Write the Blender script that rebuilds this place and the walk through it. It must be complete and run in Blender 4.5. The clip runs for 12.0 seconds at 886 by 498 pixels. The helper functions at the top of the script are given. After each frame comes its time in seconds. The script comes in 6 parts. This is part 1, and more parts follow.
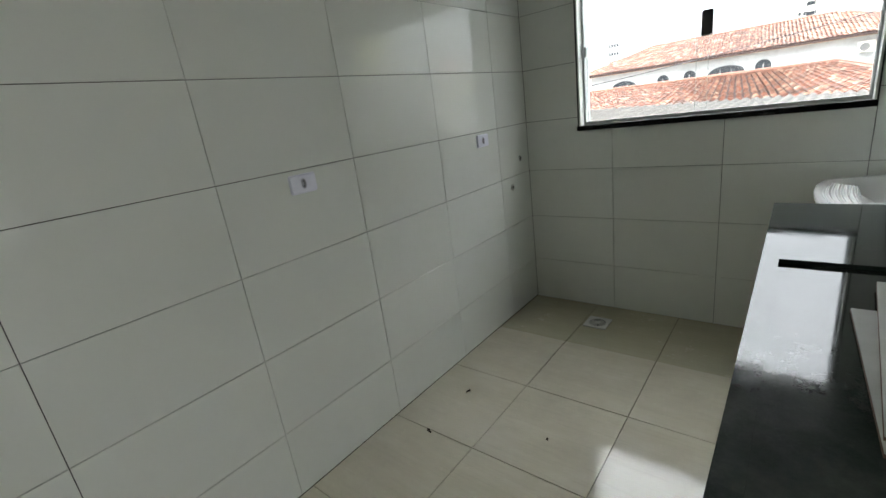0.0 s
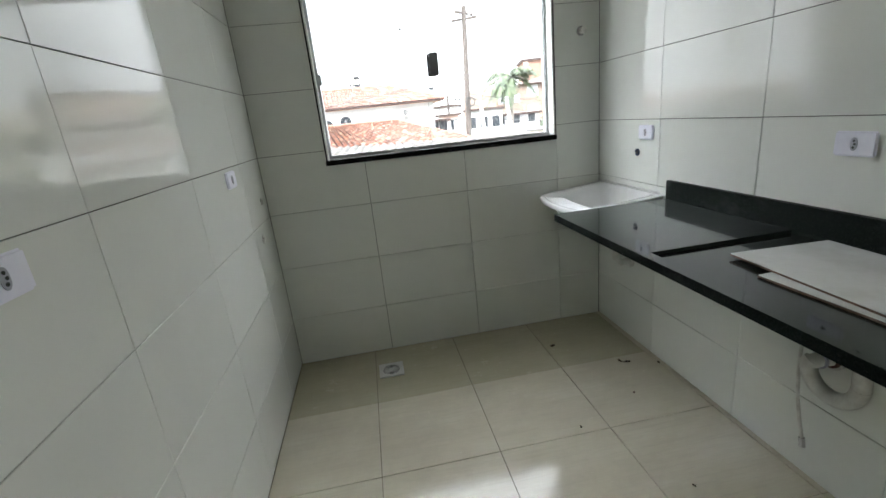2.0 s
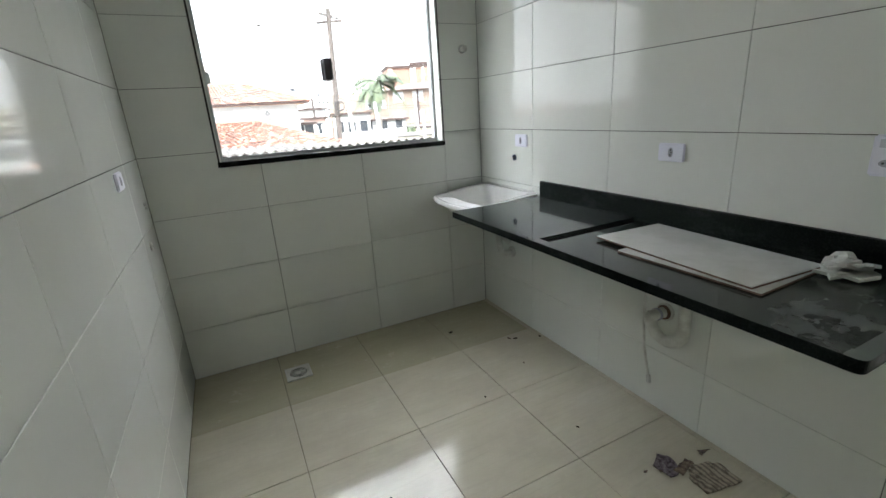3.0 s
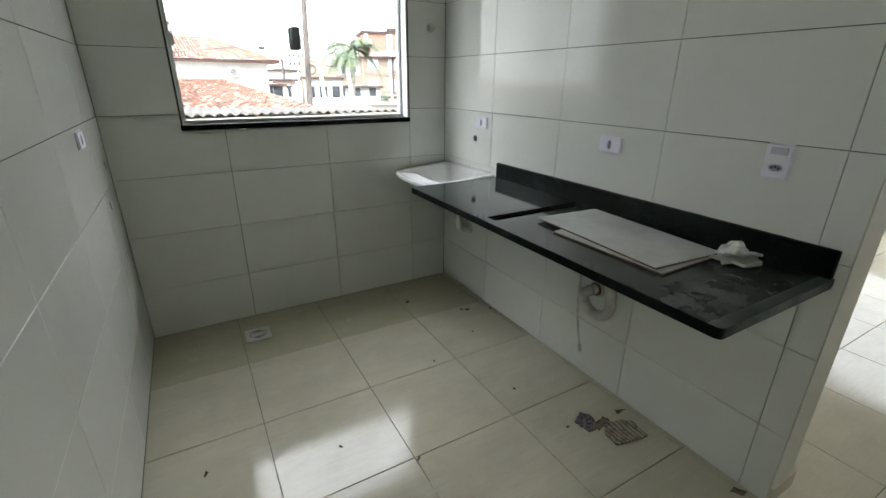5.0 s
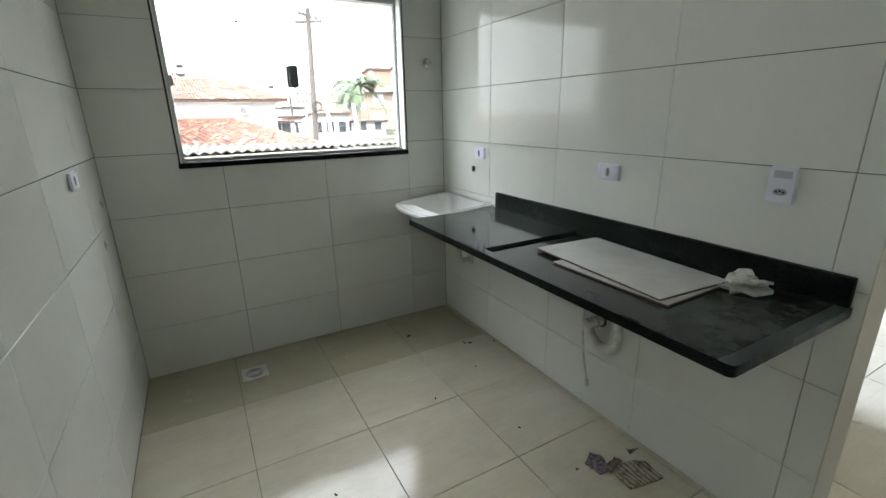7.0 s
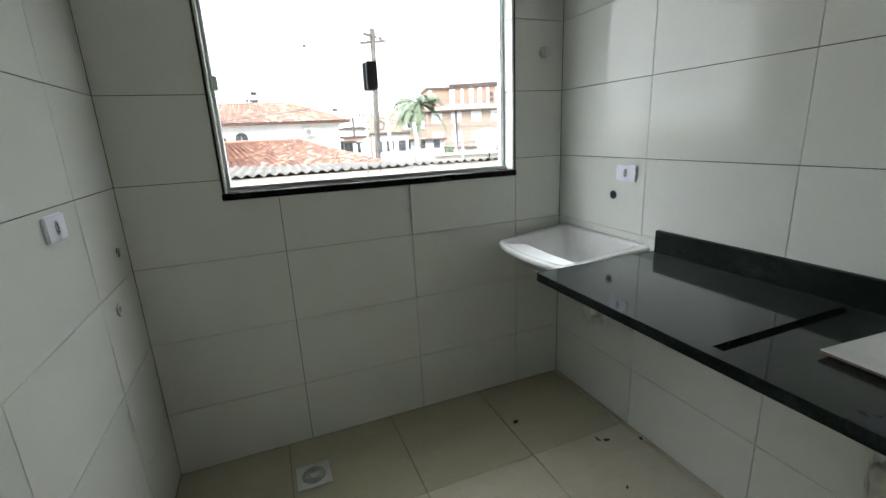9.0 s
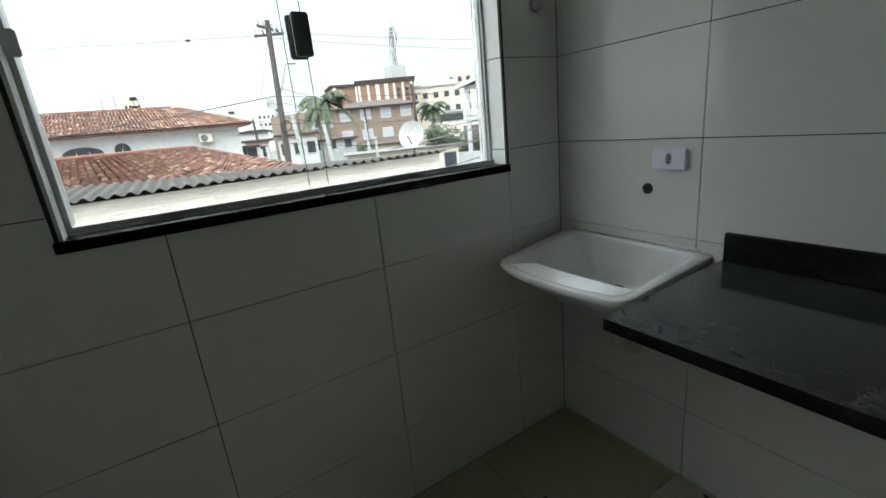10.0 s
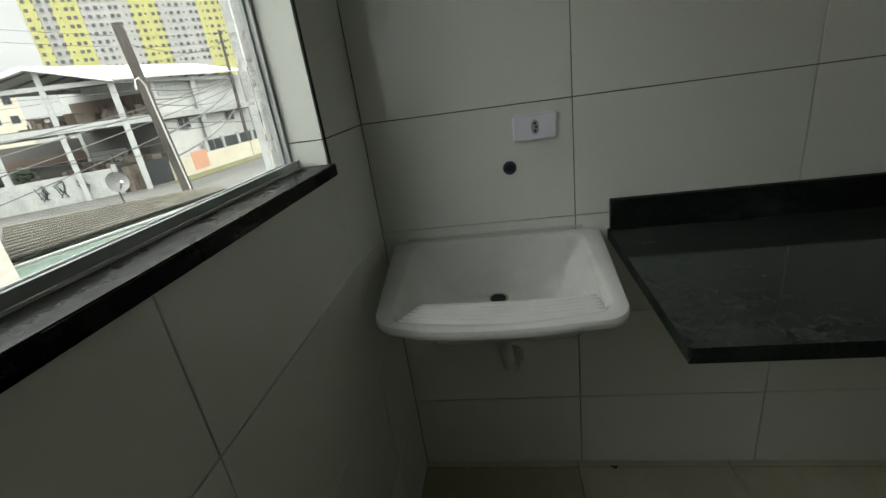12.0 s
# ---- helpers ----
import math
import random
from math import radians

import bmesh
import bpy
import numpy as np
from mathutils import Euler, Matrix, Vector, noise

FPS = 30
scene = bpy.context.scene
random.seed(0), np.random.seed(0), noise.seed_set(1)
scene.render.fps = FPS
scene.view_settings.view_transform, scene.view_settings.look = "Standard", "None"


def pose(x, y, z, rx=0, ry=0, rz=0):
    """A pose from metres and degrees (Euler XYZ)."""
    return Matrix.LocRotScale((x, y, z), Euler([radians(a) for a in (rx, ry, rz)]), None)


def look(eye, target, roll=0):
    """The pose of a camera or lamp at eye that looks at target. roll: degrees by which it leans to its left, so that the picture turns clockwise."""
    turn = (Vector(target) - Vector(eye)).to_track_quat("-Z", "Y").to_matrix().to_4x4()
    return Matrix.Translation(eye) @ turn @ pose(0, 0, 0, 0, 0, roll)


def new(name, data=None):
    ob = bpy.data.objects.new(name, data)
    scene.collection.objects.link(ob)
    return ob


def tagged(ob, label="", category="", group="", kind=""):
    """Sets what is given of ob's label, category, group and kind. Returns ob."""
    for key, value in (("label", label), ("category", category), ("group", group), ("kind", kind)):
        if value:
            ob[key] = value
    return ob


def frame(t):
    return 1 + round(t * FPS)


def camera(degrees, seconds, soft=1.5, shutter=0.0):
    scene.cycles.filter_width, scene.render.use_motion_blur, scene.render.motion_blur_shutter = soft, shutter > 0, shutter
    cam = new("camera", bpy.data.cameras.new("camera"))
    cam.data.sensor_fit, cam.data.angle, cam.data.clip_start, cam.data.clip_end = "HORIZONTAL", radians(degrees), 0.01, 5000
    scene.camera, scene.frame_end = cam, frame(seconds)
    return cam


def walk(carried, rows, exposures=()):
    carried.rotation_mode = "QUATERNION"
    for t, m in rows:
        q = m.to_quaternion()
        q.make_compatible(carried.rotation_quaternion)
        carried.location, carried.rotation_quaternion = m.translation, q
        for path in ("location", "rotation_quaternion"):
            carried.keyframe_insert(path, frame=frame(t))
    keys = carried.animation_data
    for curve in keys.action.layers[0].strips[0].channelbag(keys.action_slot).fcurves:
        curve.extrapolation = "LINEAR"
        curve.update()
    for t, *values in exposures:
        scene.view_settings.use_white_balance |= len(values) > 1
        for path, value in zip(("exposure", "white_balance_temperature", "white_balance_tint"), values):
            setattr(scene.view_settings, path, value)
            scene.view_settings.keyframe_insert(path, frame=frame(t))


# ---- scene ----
cam = camera(90.7, 12.0)
PATH = [
    (0, (0.012, 0.013, 1.386), (-1.222, 1.475, 0.801), -7.7),
    (0.5, (-0.239, 0.132, 1.372), (-1.049, 1.87, 0.802), -7.1),
    (1, (-0.471, 0.176, 1.39), (-0.827, 2.067, 0.845), -5.5),
    (1.5, (-0.685, 0.172, 1.389), (-0.622, 2.089, 0.822), -6.9),
    (2, (-0.855, 0.229, 1.377), (-0.579, 2.123, 0.798), -6.0),
    (2.5, (-0.977, 0.204, 1.373), (-0.499, 2.058, 0.796), -4.2),
    (3, (-1.063, 0.124, 1.396), (-0.239, 1.843, 0.792), -3.7),
    (3.2, (-1.072, 0.109, 1.404), (-0.17, 1.786, 0.792), -5.5),
    (5, (-1.066, -0.026, 1.435), (-0.138, 1.594, 0.718), 0.4),
    (5.5, (-1.079, -0.03, 1.438), (-0.171, 1.506, 0.535), 0.8),
    (6, (-1.059, -0.033, 1.43), (-0.213, 1.393, 0.312), 0.4),
    (6.5, (-1.001, -0.017, 1.436), (-0.106, 1.534, 0.546), -1.6),
    (7, (-1.0, -0.002, 1.433), (-0.08, 1.672, 0.842), -1.2),
    (7.5, (-0.972, 0.059, 1.41), (-0.216, 1.835, 0.887), 2.0),
    (9.3, (-0.879, 1.013, 1.393), (-0.16, 2.807, 0.879), -3.4),
    (9.5, (-0.852, 1.146, 1.384), (-0.087, 2.914, 0.848), -3.1),
    (10, (-0.864, 1.491, 1.378), (0.154, 3.121, 0.826), -5.7),
    (10.5, (-0.795, 1.769, 1.36), (0.397, 3.266, 0.779), -6.4),
    (11, (-0.725, 2.039, 1.348), (0.645, 3.373, 0.76), -7.2),
    (11.5, (-0.719, 2.251, 1.357), (0.946, 3.155, 0.718), -11.0),
    (12, (-0.683, 2.379, 1.348), (1.156, 2.698, 0.627), -8.3),
]
EXPOSURE = [(0, 0.78, 6500, 10), (1.0, 1.0, 6450, 12), (3.2, 1.15, 6450, 12), (5.0, 0.96, 6500, 11), (6.0, 1.02, 6500, 11), (7.0, 1.1, 6500, 10), (7.5, 1.2, 6480, 10), (9.3, 0.6, 6450, 10), (9.6, 0.25, 6400, 9), (10.0, -0.5, 6350, 5), (10.5, -0.95, 6550, 9), (11.0, -1.0, 6750, 8), (12.0, -0.7, 7050, 4)]
walk(cam, [(t, look(eye, target, roll)) for t, eye, target, roll in PATH], EXPOSURE)

# ---- world, sun, large lights ----
world = bpy.data.worlds.new("sky")
scene.world = world
world.use_nodes = True
wn = world.node_tree.nodes
wl = world.node_tree.links
sky = wn.new("ShaderNodeTexSky")
sky.sky_type = 'NISHITA'
sky.sun_disc = False
sky.sun_elevation = radians(48)
sky.sun_rotation = radians(200)
sky.air_density = 1.0
sky.dust_density = 4.0
wmix = wn.new("ShaderNodeMix")
wmix.data_type = 'RGBA'
wmix.inputs[0].default_value = 0.88
wl.new(sky.outputs[0], wmix.inputs[6])
wmix.inputs[7].default_value = (17.4, 18.2, 19.0, 1)
wcoord = wn.new("ShaderNodeTexCoord")
wsep = wn.new("ShaderNodeSeparateXYZ")
wl.new(wcoord.outputs["Generated"], wsep.inputs[0])
wgrad = wn.new("ShaderNodeMapRange")
wgrad.interpolation_type = 'SMOOTHSTEP'
for i, v in enumerate((0.22, 0.9, 0.92, 5.0)):
    wgrad.inputs[i + 1].default_value = v
wl.new(wsep.outputs[2], wgrad.inputs[0])
wmul = wn.new("ShaderNodeVectorMath")
wmul.operation = 'SCALE'
wl.new(wmix.outputs[2], wmul.inputs[0])
wside = wn.new("ShaderNodeMapRange")
for i, v in enumerate((-1.0, 1.0, 1.3, 0.72)):
    wside.inputs[i + 1].default_value = v
wl.new(wsep.outputs[0], wside.inputs[0])
wcloud = wn.new("ShaderNodeTexNoise")
wcloud.inputs["Scale"].default_value, wcloud.inputs["Detail"].default_value = 3.0, 6
wstretch = wn.new("ShaderNodeMapping")
wstretch.inputs["Scale"].default_value = (1, 1, 3.5)
wl.new(wcoord.outputs["Generated"], wstretch.inputs[0])
wl.new(wstretch.outputs[0], wcloud.inputs["Vector"])
wvar = wn.new("ShaderNodeMapRange")
for i, v in enumerate((0.3, 0.7, 0.90, 1.10)):
    wvar.inputs[i + 1].default_value = v
wl.new(wcloud.outputs[0], wvar.inputs[0])
wprod = wn.new("ShaderNodeMath")
wprod.operation = 'MULTIPLY'
wl.new(wgrad.outputs[0], wprod.inputs[0])
wl.new(wside.outputs[0], wprod.inputs[1])
wtotal = wn.new("ShaderNodeMath")
wtotal.operation = 'MULTIPLY'
wl.new(wprod.outputs[0], wtotal.inputs[0])
wl.new(wvar.outputs[0], wtotal.inputs[1])
wl.new(wtotal.outputs[0], wmul.inputs["Scale"])
wl.new(wmul.outputs[0], wn["Background"].inputs[0])
wn["Background"].inputs[1].default_value = 0.125

sun = new("sun", bpy.data.lights.new("sun", 'SUN'))
sun.data.energy = 0.5
sun.data.angle = radians(12)
sun.data.color = (1.0, 0.96, 0.9)
sun.matrix_world = look((0, 0, 0), (0.25, 0.55, -0.75))


def window_light(name, m, w, h, power):
    lamp = new(name, bpy.data.lights.new(name, 'AREA'))
    lamp.data.shape = 'RECTANGLE'
    lamp.data.size, lamp.data.size_y, lamp.data.energy = w, h, power
    lamp.data.color = (0.93, 0.97, 1.0)
    lamp.matrix_world = m
    return lamp


# ---- materials ----
class Mat:
    """A node material in the making."""

    def __init__(self, name, color=(0.5, 0.5, 0.5), rough=0.5, metal=0.0, spec=0.5):
        self.m = bpy.data.materials.new(name)
        self.m.use_nodes = True
        self.n, self.l = self.m.node_tree.nodes, self.m.node_tree.links
        self.b = self.n["Principled BSDF"]
        self.b.inputs["Base Color"].default_value = (*color, 1)
        self.b.inputs["Roughness"].default_value = rough
        self.b.inputs["Metallic"].default_value = metal
        self.b.inputs["Specular IOR Level"].default_value = spec
        self.tc = self.n.new("ShaderNodeTexCoord")
        self.height = None

    def coords(self, scale=(1, 1, 1), space="Object"):
        mp = self.n.new("ShaderNodeMapping")
        mp.inputs["Scale"].default_value = scale
        if space == "World":
            g = self.n.new("ShaderNodeNewGeometry")
            self.l.new(g.outputs["Position"], mp.inputs[0])
        else:
            self.l.new(self.tc.outputs[space], mp.inputs[0])
        return mp.outputs[0]

    def noise(self, scale, detail=4, rough=0.55, stretch=(1, 1, 1), space="World"):
        t = self.n.new("ShaderNodeTexNoise")
        t.inputs["Scale"].default_value, t.inputs["Detail"].default_value = scale, detail
        t.inputs["Roughness"].default_value = rough
        self.l.new(self.coords(stretch, space), t.inputs["Vector"])
        return t.outputs[0]

    def ramp(self, src, stops):
        r = self.n.new("ShaderNodeValToRGB")
        e = r.color_ramp.elements
        while len(e) < len(stops):
            e.new(0.5)
        for k, (p, c) in zip(e, stops):
            k.position = p
            k.color = (*c, 1) if len(c) == 3 else c
        self.l.new(src, r.inputs[0])
        return r.outputs[0]

    def mix(self, fac, a, b, blend='MIX'):
        x = self.n.new("ShaderNodeMix")
        x.data_type, x.blend_type = 'RGBA', blend
        for s, i in ((fac, 0), (a, 6), (b, 7)):
            if isinstance(s, (int, float)):
                x.inputs[i].default_value = s
            elif isinstance(s, tuple):
                x.inputs[i].default_value = (*s, 1)
            else:
                self.l.new(s, x.inputs[i])
        return x.outputs[2]

    def scalar(self, src, lo, hi, a=0.0, b=1.0):
        r = self.n.new("ShaderNodeMapRange")
        for i, v in enumerate((a, b, lo, hi)):
            r.inputs[i + 1].default_value = v
        self.l.new(src, r.inputs[0])
        return r.outputs[0]

    def random(self):
        return self.n.new("ShaderNodeObjectInfo").outputs["Random"]

    def color(self, src):
        self.l.new(src, self.b.inputs["Base Color"])
        return self

    def rough(self, src):
        self.l.new(src, self.b.inputs["Roughness"])
        return self

    def bump(self, src, strength, dist):
        b = self.n.new("ShaderNodeBump")
        b.inputs["Strength"].default_value, b.inputs["Distance"].default_value = strength, dist
        self.l.new(src, b.inputs["Height"])
        if self.height:
            self.l.new(self.height, b.inputs["Normal"])
        self.height = b.outputs[0]
        self.l.new(self.height, self.b.inputs["Normal"])
        return self


def glazed(name, base, dirt):
    k = Mat(name, base, 0.1, spec=0.4)
    r = k.random()
    tone = k.ramp(r, [(0, tuple(c * 0.97 for c in base)), (1, base)])
    smudge = k.noise(2.6, 6, 0.6)
    k.color(k.mix(k.scalar(smudge, 0.0, 0.22, 0.52, 0.8), tone, dirt))
    k.rough(k.scalar(k.noise(6, 5), 0.05, 0.12, 0.35, 0.7))
    k.bump(k.noise(3.2, 2), 0.2, 0.004)
    k.bump(k.noise(60, 2), 0.1, 0.0006)
    return k.m


WALL_TILE = glazed("glazed_wall_tile", (0.77, 0.785, 0.735), (0.60, 0.61, 0.56))


def porcelain(name, a, b, c, lo, hi):
    k = Mat(name, a, 0.1, spec=0.25)
    v = k.noise(3.0, 7, 0.62, (1, 2.6, 1))
    streak = k.noise(1.6, 6, 0.65, (3.5, 11, 1))
    brushed = k.noise(3.0, 6, 0.7, (1.2, 26, 1))
    base = k.ramp(v, [(0.3, a), (0.55, b), (0.75, c)])
    base = k.mix(k.scalar(streak, 0.0, 0.35, 0.5, 0.72), base, c)
    base = k.mix(k.scalar(brushed, 0.0, 0.3, 0.5, 0.66), base, tuple(v * 0.84 for v in a))
    base = k.mix(k.scalar(k.random(), 0.0, 0.18), base, a)
    dust = k.noise(1.3, 8, 0.7)
    base = k.mix(k.scalar(dust, 0.0, 0.38, 0.48, 0.72), base, (0.36, 0.33, 0.27))
    k.color(base)
    spots = k.scalar(k.noise(26, 5, 0.7), 0.0, 1.0, 0.60, 0.68)
    k.rough(k.mix(spots, k.scalar(k.noise(4.2, 8, 0.7), lo, hi, 0.38, 0.68), (0.34, 0.34, 0.34)))
    k.bump(k.noise(5, 2), 0.15, 0.002)
    k.bump(brushed, 0.22, 0.0008)
    return k.m


FLOOR_TILE = porcelain("polished_floor_tile", (0.57, 0.525, 0.41), (0.615, 0.57, 0.455), (0.66, 0.625, 0.52), 0.04, 0.15)
# far strip of the floor: darker, duller tone than the other tiles
FLOOR_TILE_FAR = porcelain("floor_tile_laundry", (0.46, 0.425, 0.305), (0.49, 0.455, 0.335), (0.52, 0.485, 0.37), 0.12, 0.3)

k = Mat("grout", (0.25, 0.24, 0.21), 0.9)
k.color(k.ramp(k.noise(12, 6), [(0.3, (0.038, 0.034, 0.03)), (0.7, (0.10, 0.092, 0.08))]))
GROUT = k.m
k = Mat("floor_grout", (0.25, 0.22, 0.17), 0.9)
k.color(k.ramp(k.noise(4, 6), [(0.35, (0.15, 0.13, 0.10)), (0.65, (0.34, 0.30, 0.235))]))
FLOOR_GROUT = k.m
k = Mat("plaster_paint", (0.66, 0.64, 0.59), 0.7)
k.color(k.ramp(k.noise(2, 6), [(0.3, (0.61, 0.585, 0.51)), (0.7, (0.67, 0.645, 0.57))]))
k.bump(k.noise(90, 3), 0.2, 0.001)
PAINT = k.m
k = Mat("ceiling_paint", (0.78, 0.78, 0.76), 0.8)
k.color(k.ramp(k.noise(3, 5), [(0.3, (0.74, 0.74, 0.72)), (0.7, (0.80, 0.80, 0.78))]))
CEIL = k.m

k = Mat("black_granite", (0.012, 0.013, 0.013), 0.12, spec=0.33)
gr = k.noise(220, 3, 0.7)
big = k.noise(13, 9, 0.75)
base = k.ramp(gr, [(0.45, (0.006, 0.009, 0.008)), (0.64, (0.013, 0.018, 0.016)), (0.78, (0.045, 0.053, 0.050))])
base = k.mix(k.scalar(big, 0.10, 0.6, 0.36, 0.72), base, (0.05, 0.058, 0.052))
scuff = k.noise(34, 8, 0.8)
base = k.mix(k.scalar(scuff, 0.0, 0.3, 0.58, 0.72), base, (0.10, 0.11, 0.09))
geo = k.n.new("ShaderNodeNewGeometry")
sep = k.n.new("ShaderNodeSeparateXYZ")
k.l.new(geo.outputs["Position"], sep.inputs[0])
dusty = k.mix(1.0, k.scalar(sep.outputs[1], 0.0, 1.0, 0.95, 0.5), k.scalar(k.noise(5, 9, 0.7), 0.0, 1.0, 0.28, 0.58), 'MULTIPLY')
dusty = k.scalar(dusty, 0.0, 1.0, 0.15, 0.75)
far_end = k.mix(1.0, k.scalar(sep.outputs[1], 0.0, 1.0, 1.62, 2.0), k.scalar(k.noise(22, 9, 0.8, (1, 0.6, 1)), 0.0, 1.0, 0.50, 0.66), 'MULTIPLY')
base = k.mix(k.scalar(far_end, 0.0, 0.5), base, (0.085, 0.095, 0.095))
base = k.mix(dusty, base, k.ramp(k.noise(7, 7, 0.7), [(0.35, (0.030, 0.037, 0.033)), (0.65, (0.066, 0.075, 0.068))]))
k.color(base)
far_part = k.scalar(k.noise(16, 9, 0.75), 0.03, 0.13, 0.42, 0.70)
k.rough(k.mix(k.scalar(sep.outputs[1], 0.0, 1.0, 0.9, 0.45), far_part, (0.28, 0.28, 0.28)))
GRANITE = k.m

k = Mat("black_granite_edge", (0.012, 0.013, 0.013), 0.3, spec=0.12)
edge = (k.ramp(k.noise(160, 4, 0.7), [(0.45, (0.004, 0.007, 0.006)), (0.60, (0.010, 0.014, 0.012)), (0.76, (0.035, 0.038, 0.033))]))
k.color(k.mix(k.scalar(k.noise(11, 8, 0.75, (1, 0.5, 1)), 0.0, 0.7, 0.5, 0.72), edge, (0.05, 0.058, 0.056)))
k.rough(k.scalar(k.noise(14, 6, 0.7), 0.38, 0.6, 0.4, 0.7))
GRANITE_EDGE = k.m
k = Mat("honed_black_sill", (0.012, 0.012, 0.012), 0.42, spec=0.13)
scr = k.noise(9, 7, 0.75, (0.25, 6, 1))
k.color(k.ramp(scr, [(0.52, (0.004, 0.004, 0.004)), (0.62, (0.012, 0.012, 0.012)), (0.70, (0.12, 0.12, 0.115))]))
k.rough(k.scalar(k.noise(12, 7, 0.7), 0.16, 0.45, 0.35, 0.7))
SILL_STONE = k.m
k = Mat("aluminium", (0.62, 0.65, 0.65), 0.42, 0.4)
k.color(k.ramp(k.noise(5, 5, 0.6, (1, 1, 8)), [(0.3, (0.40, 0.43, 0.43)), (0.7, (0.52, 0.545, 0.545))]))
ALU = k.m
GREY_PLASTIC = Mat("dark_grey_plastic", (0.085, 0.085, 0.09), 0.4).m
k = Mat("white_plastic", (0.74, 0.74, 0.82), 0.28)
k.color(k.ramp(k.noise(14, 4), [(0.3, (0.82, 0.82, 0.92)), (0.7, (0.88, 0.88, 0.96))]))
PLASTIC = k.m
BLACK = Mat("black_socket", (0.015, 0.015, 0.015), 0.5).m
SOCKET_IN = Mat("socket_insert", (0.38, 0.38, 0.44), 0.4).m
k = Mat("pipe_plastic", (0.52, 0.52, 0.50), 0.35)
k.color(k.ramp(k.noise(20, 5), [(0.35, (0.52, 0.51, 0.46)), (0.65, (0.68, 0.68, 0.63))]))
PIPE = k.m
k = Mat("glazed_tub", (0.66, 0.66, 0.65), 0.1)
k.color(k.ramp(k.noise(6, 6), [(0.35, (0.68, 0.68, 0.66)), (0.6, (0.76, 0.76, 0.75))]))
TUB = k.m
CHROME = Mat("chrome", (0.7, 0.7, 0.7), 0.15, 1.0).m
BLUE = Mat("blue_fitting", (0.012, 0.035, 0.09), 0.4).m
GLASS = Mat("window_glass", (0.985, 1.0, 0.995), 0.0).m
GLASS.node_tree.nodes["Principled BSDF"].inputs["Transmission Weight"].default_value = 1.0
GLASS.node_tree.nodes["Principled BSDF"].inputs["IOR"].default_value = 1.3
GLASS_EDGE = Mat("glass_edge", (0.20, 0.25, 0.225), 0.15).m
k = Mat("white_ceramic_slab", (0.66, 0.66, 0.64), 0.16)
k.color(k.ramp(k.noise(7, 6), [(0.35, (0.58, 0.58, 0.55)), (0.6, (0.68, 0.68, 0.66))]))
SLAB = k.m
k = Mat("clay_biscuit", (0.28, 0.12, 0.07), 0.8)
k.color(k.ramp(k.noise(25, 5), [(0.35, (0.10, 0.055, 0.04)), (0.65, (0.20, 0.12, 0.09))]))
CLAY = k.m
k = Mat("crumpled_plastic", (0.62, 0.62, 0.58), 0.45)
k.color(k.ramp(k.noise(25, 5), [(0.35, (0.5, 0.5, 0.46)), (0.65, (0.7, 0.7, 0.67))]))
CRUMPLE = k.m
k = Mat("stained_cardboard", (0.2, 0.14, 0.09), 0.85)
k.color(k.ramp(k.noise(45, 6, 0.7), [(0.35, (0.045, 0.03, 0.03)), (0.5, (0.17, 0.12, 0.10)), (0.68, (0.33, 0.26, 0.18))]))
CARD = k.m
k = Mat("purple_grey_paper", (0.2, 0.17, 0.19), 0.8)
k.color(k.ramp(k.noise(60, 6, 0.7), [(0.38, (0.06, 0.04, 0.05)), (0.52, (0.20, 0.165, 0.185)), (0.7, (0.34, 0.30, 0.32))]))
PAPER = k.m
k = Mat("striped_cardboard", (0.3, 0.25, 0.19), 0.85)
wv = k.n.new("ShaderNodeTexWave")
wv.inputs["Scale"].default_value, wv.inputs["Distortion"].default_value, wv.inputs["Detail"].default_value = 15, 7, 5
k.l.new(k.coords((1, 0.35, 1), "Object"), wv.inputs["Vector"])
k.color(k.mix(k.scalar(k.noise(40, 6, 0.7), 0.0, 0.8, 0.5, 0.66), k.ramp(wv.outputs["Fac"], [(0.25, (0.22, 0.18, 0.14)), (0.5, (0.42, 0.36, 0.28))]), (0.06, 0.04, 0.035)))
STRIPED = k.m
DRY_LEAF = Mat("dry_debris", (0.045, 0.03, 0.018), 0.8).m
WHITE_INK = Mat("pale_paint", (0.6, 0.58, 0.52), 0.7).m

# ---- mesh helpers ----


def link(name, bm, material, parent=None, label="", smooth=False):
    me = bpy.data.meshes.new(name)
    bm.normal_update()
    bm.to_mesh(me)
    bm.free()
    for m in (material if isinstance(material, (list, tuple)) else [material]):
        me.materials.append(m)
    if smooth:
        for p in me.polygons:
            p.use_smooth = True
        me.set_sharp_from_angle(angle=radians(42))
    ob = new(name, me)
    if parent:
        ob.parent = parent
    if label:
        tagged(ob, label)
    return ob


def part(name, bm, material, parent, label="", smooth=False):
    return link(name, bm, material, parent, label, smooth)


def thing(name, at, label, category, group="", kind=""):
    return tagged(place(new(name), at), label, category, group, kind)


def place(ob, at):
    ob.location = at
    return ob


def add_box(bm, lo, hi, mat=0):
    """A box between two corners."""
    xs, ys, zs = zip(lo, hi)
    vs = [bm.verts.new((x, y, z)) for x in xs for y in ys for z in zs]
    for f in ((0, 1, 3, 2), (4, 6, 7, 5), (0, 4, 5, 1), (2, 3, 7, 6), (0, 2, 6, 4), (1, 5, 7, 3)):
        bm.faces.new([vs[i] for i in f]).material_index = mat
    return vs


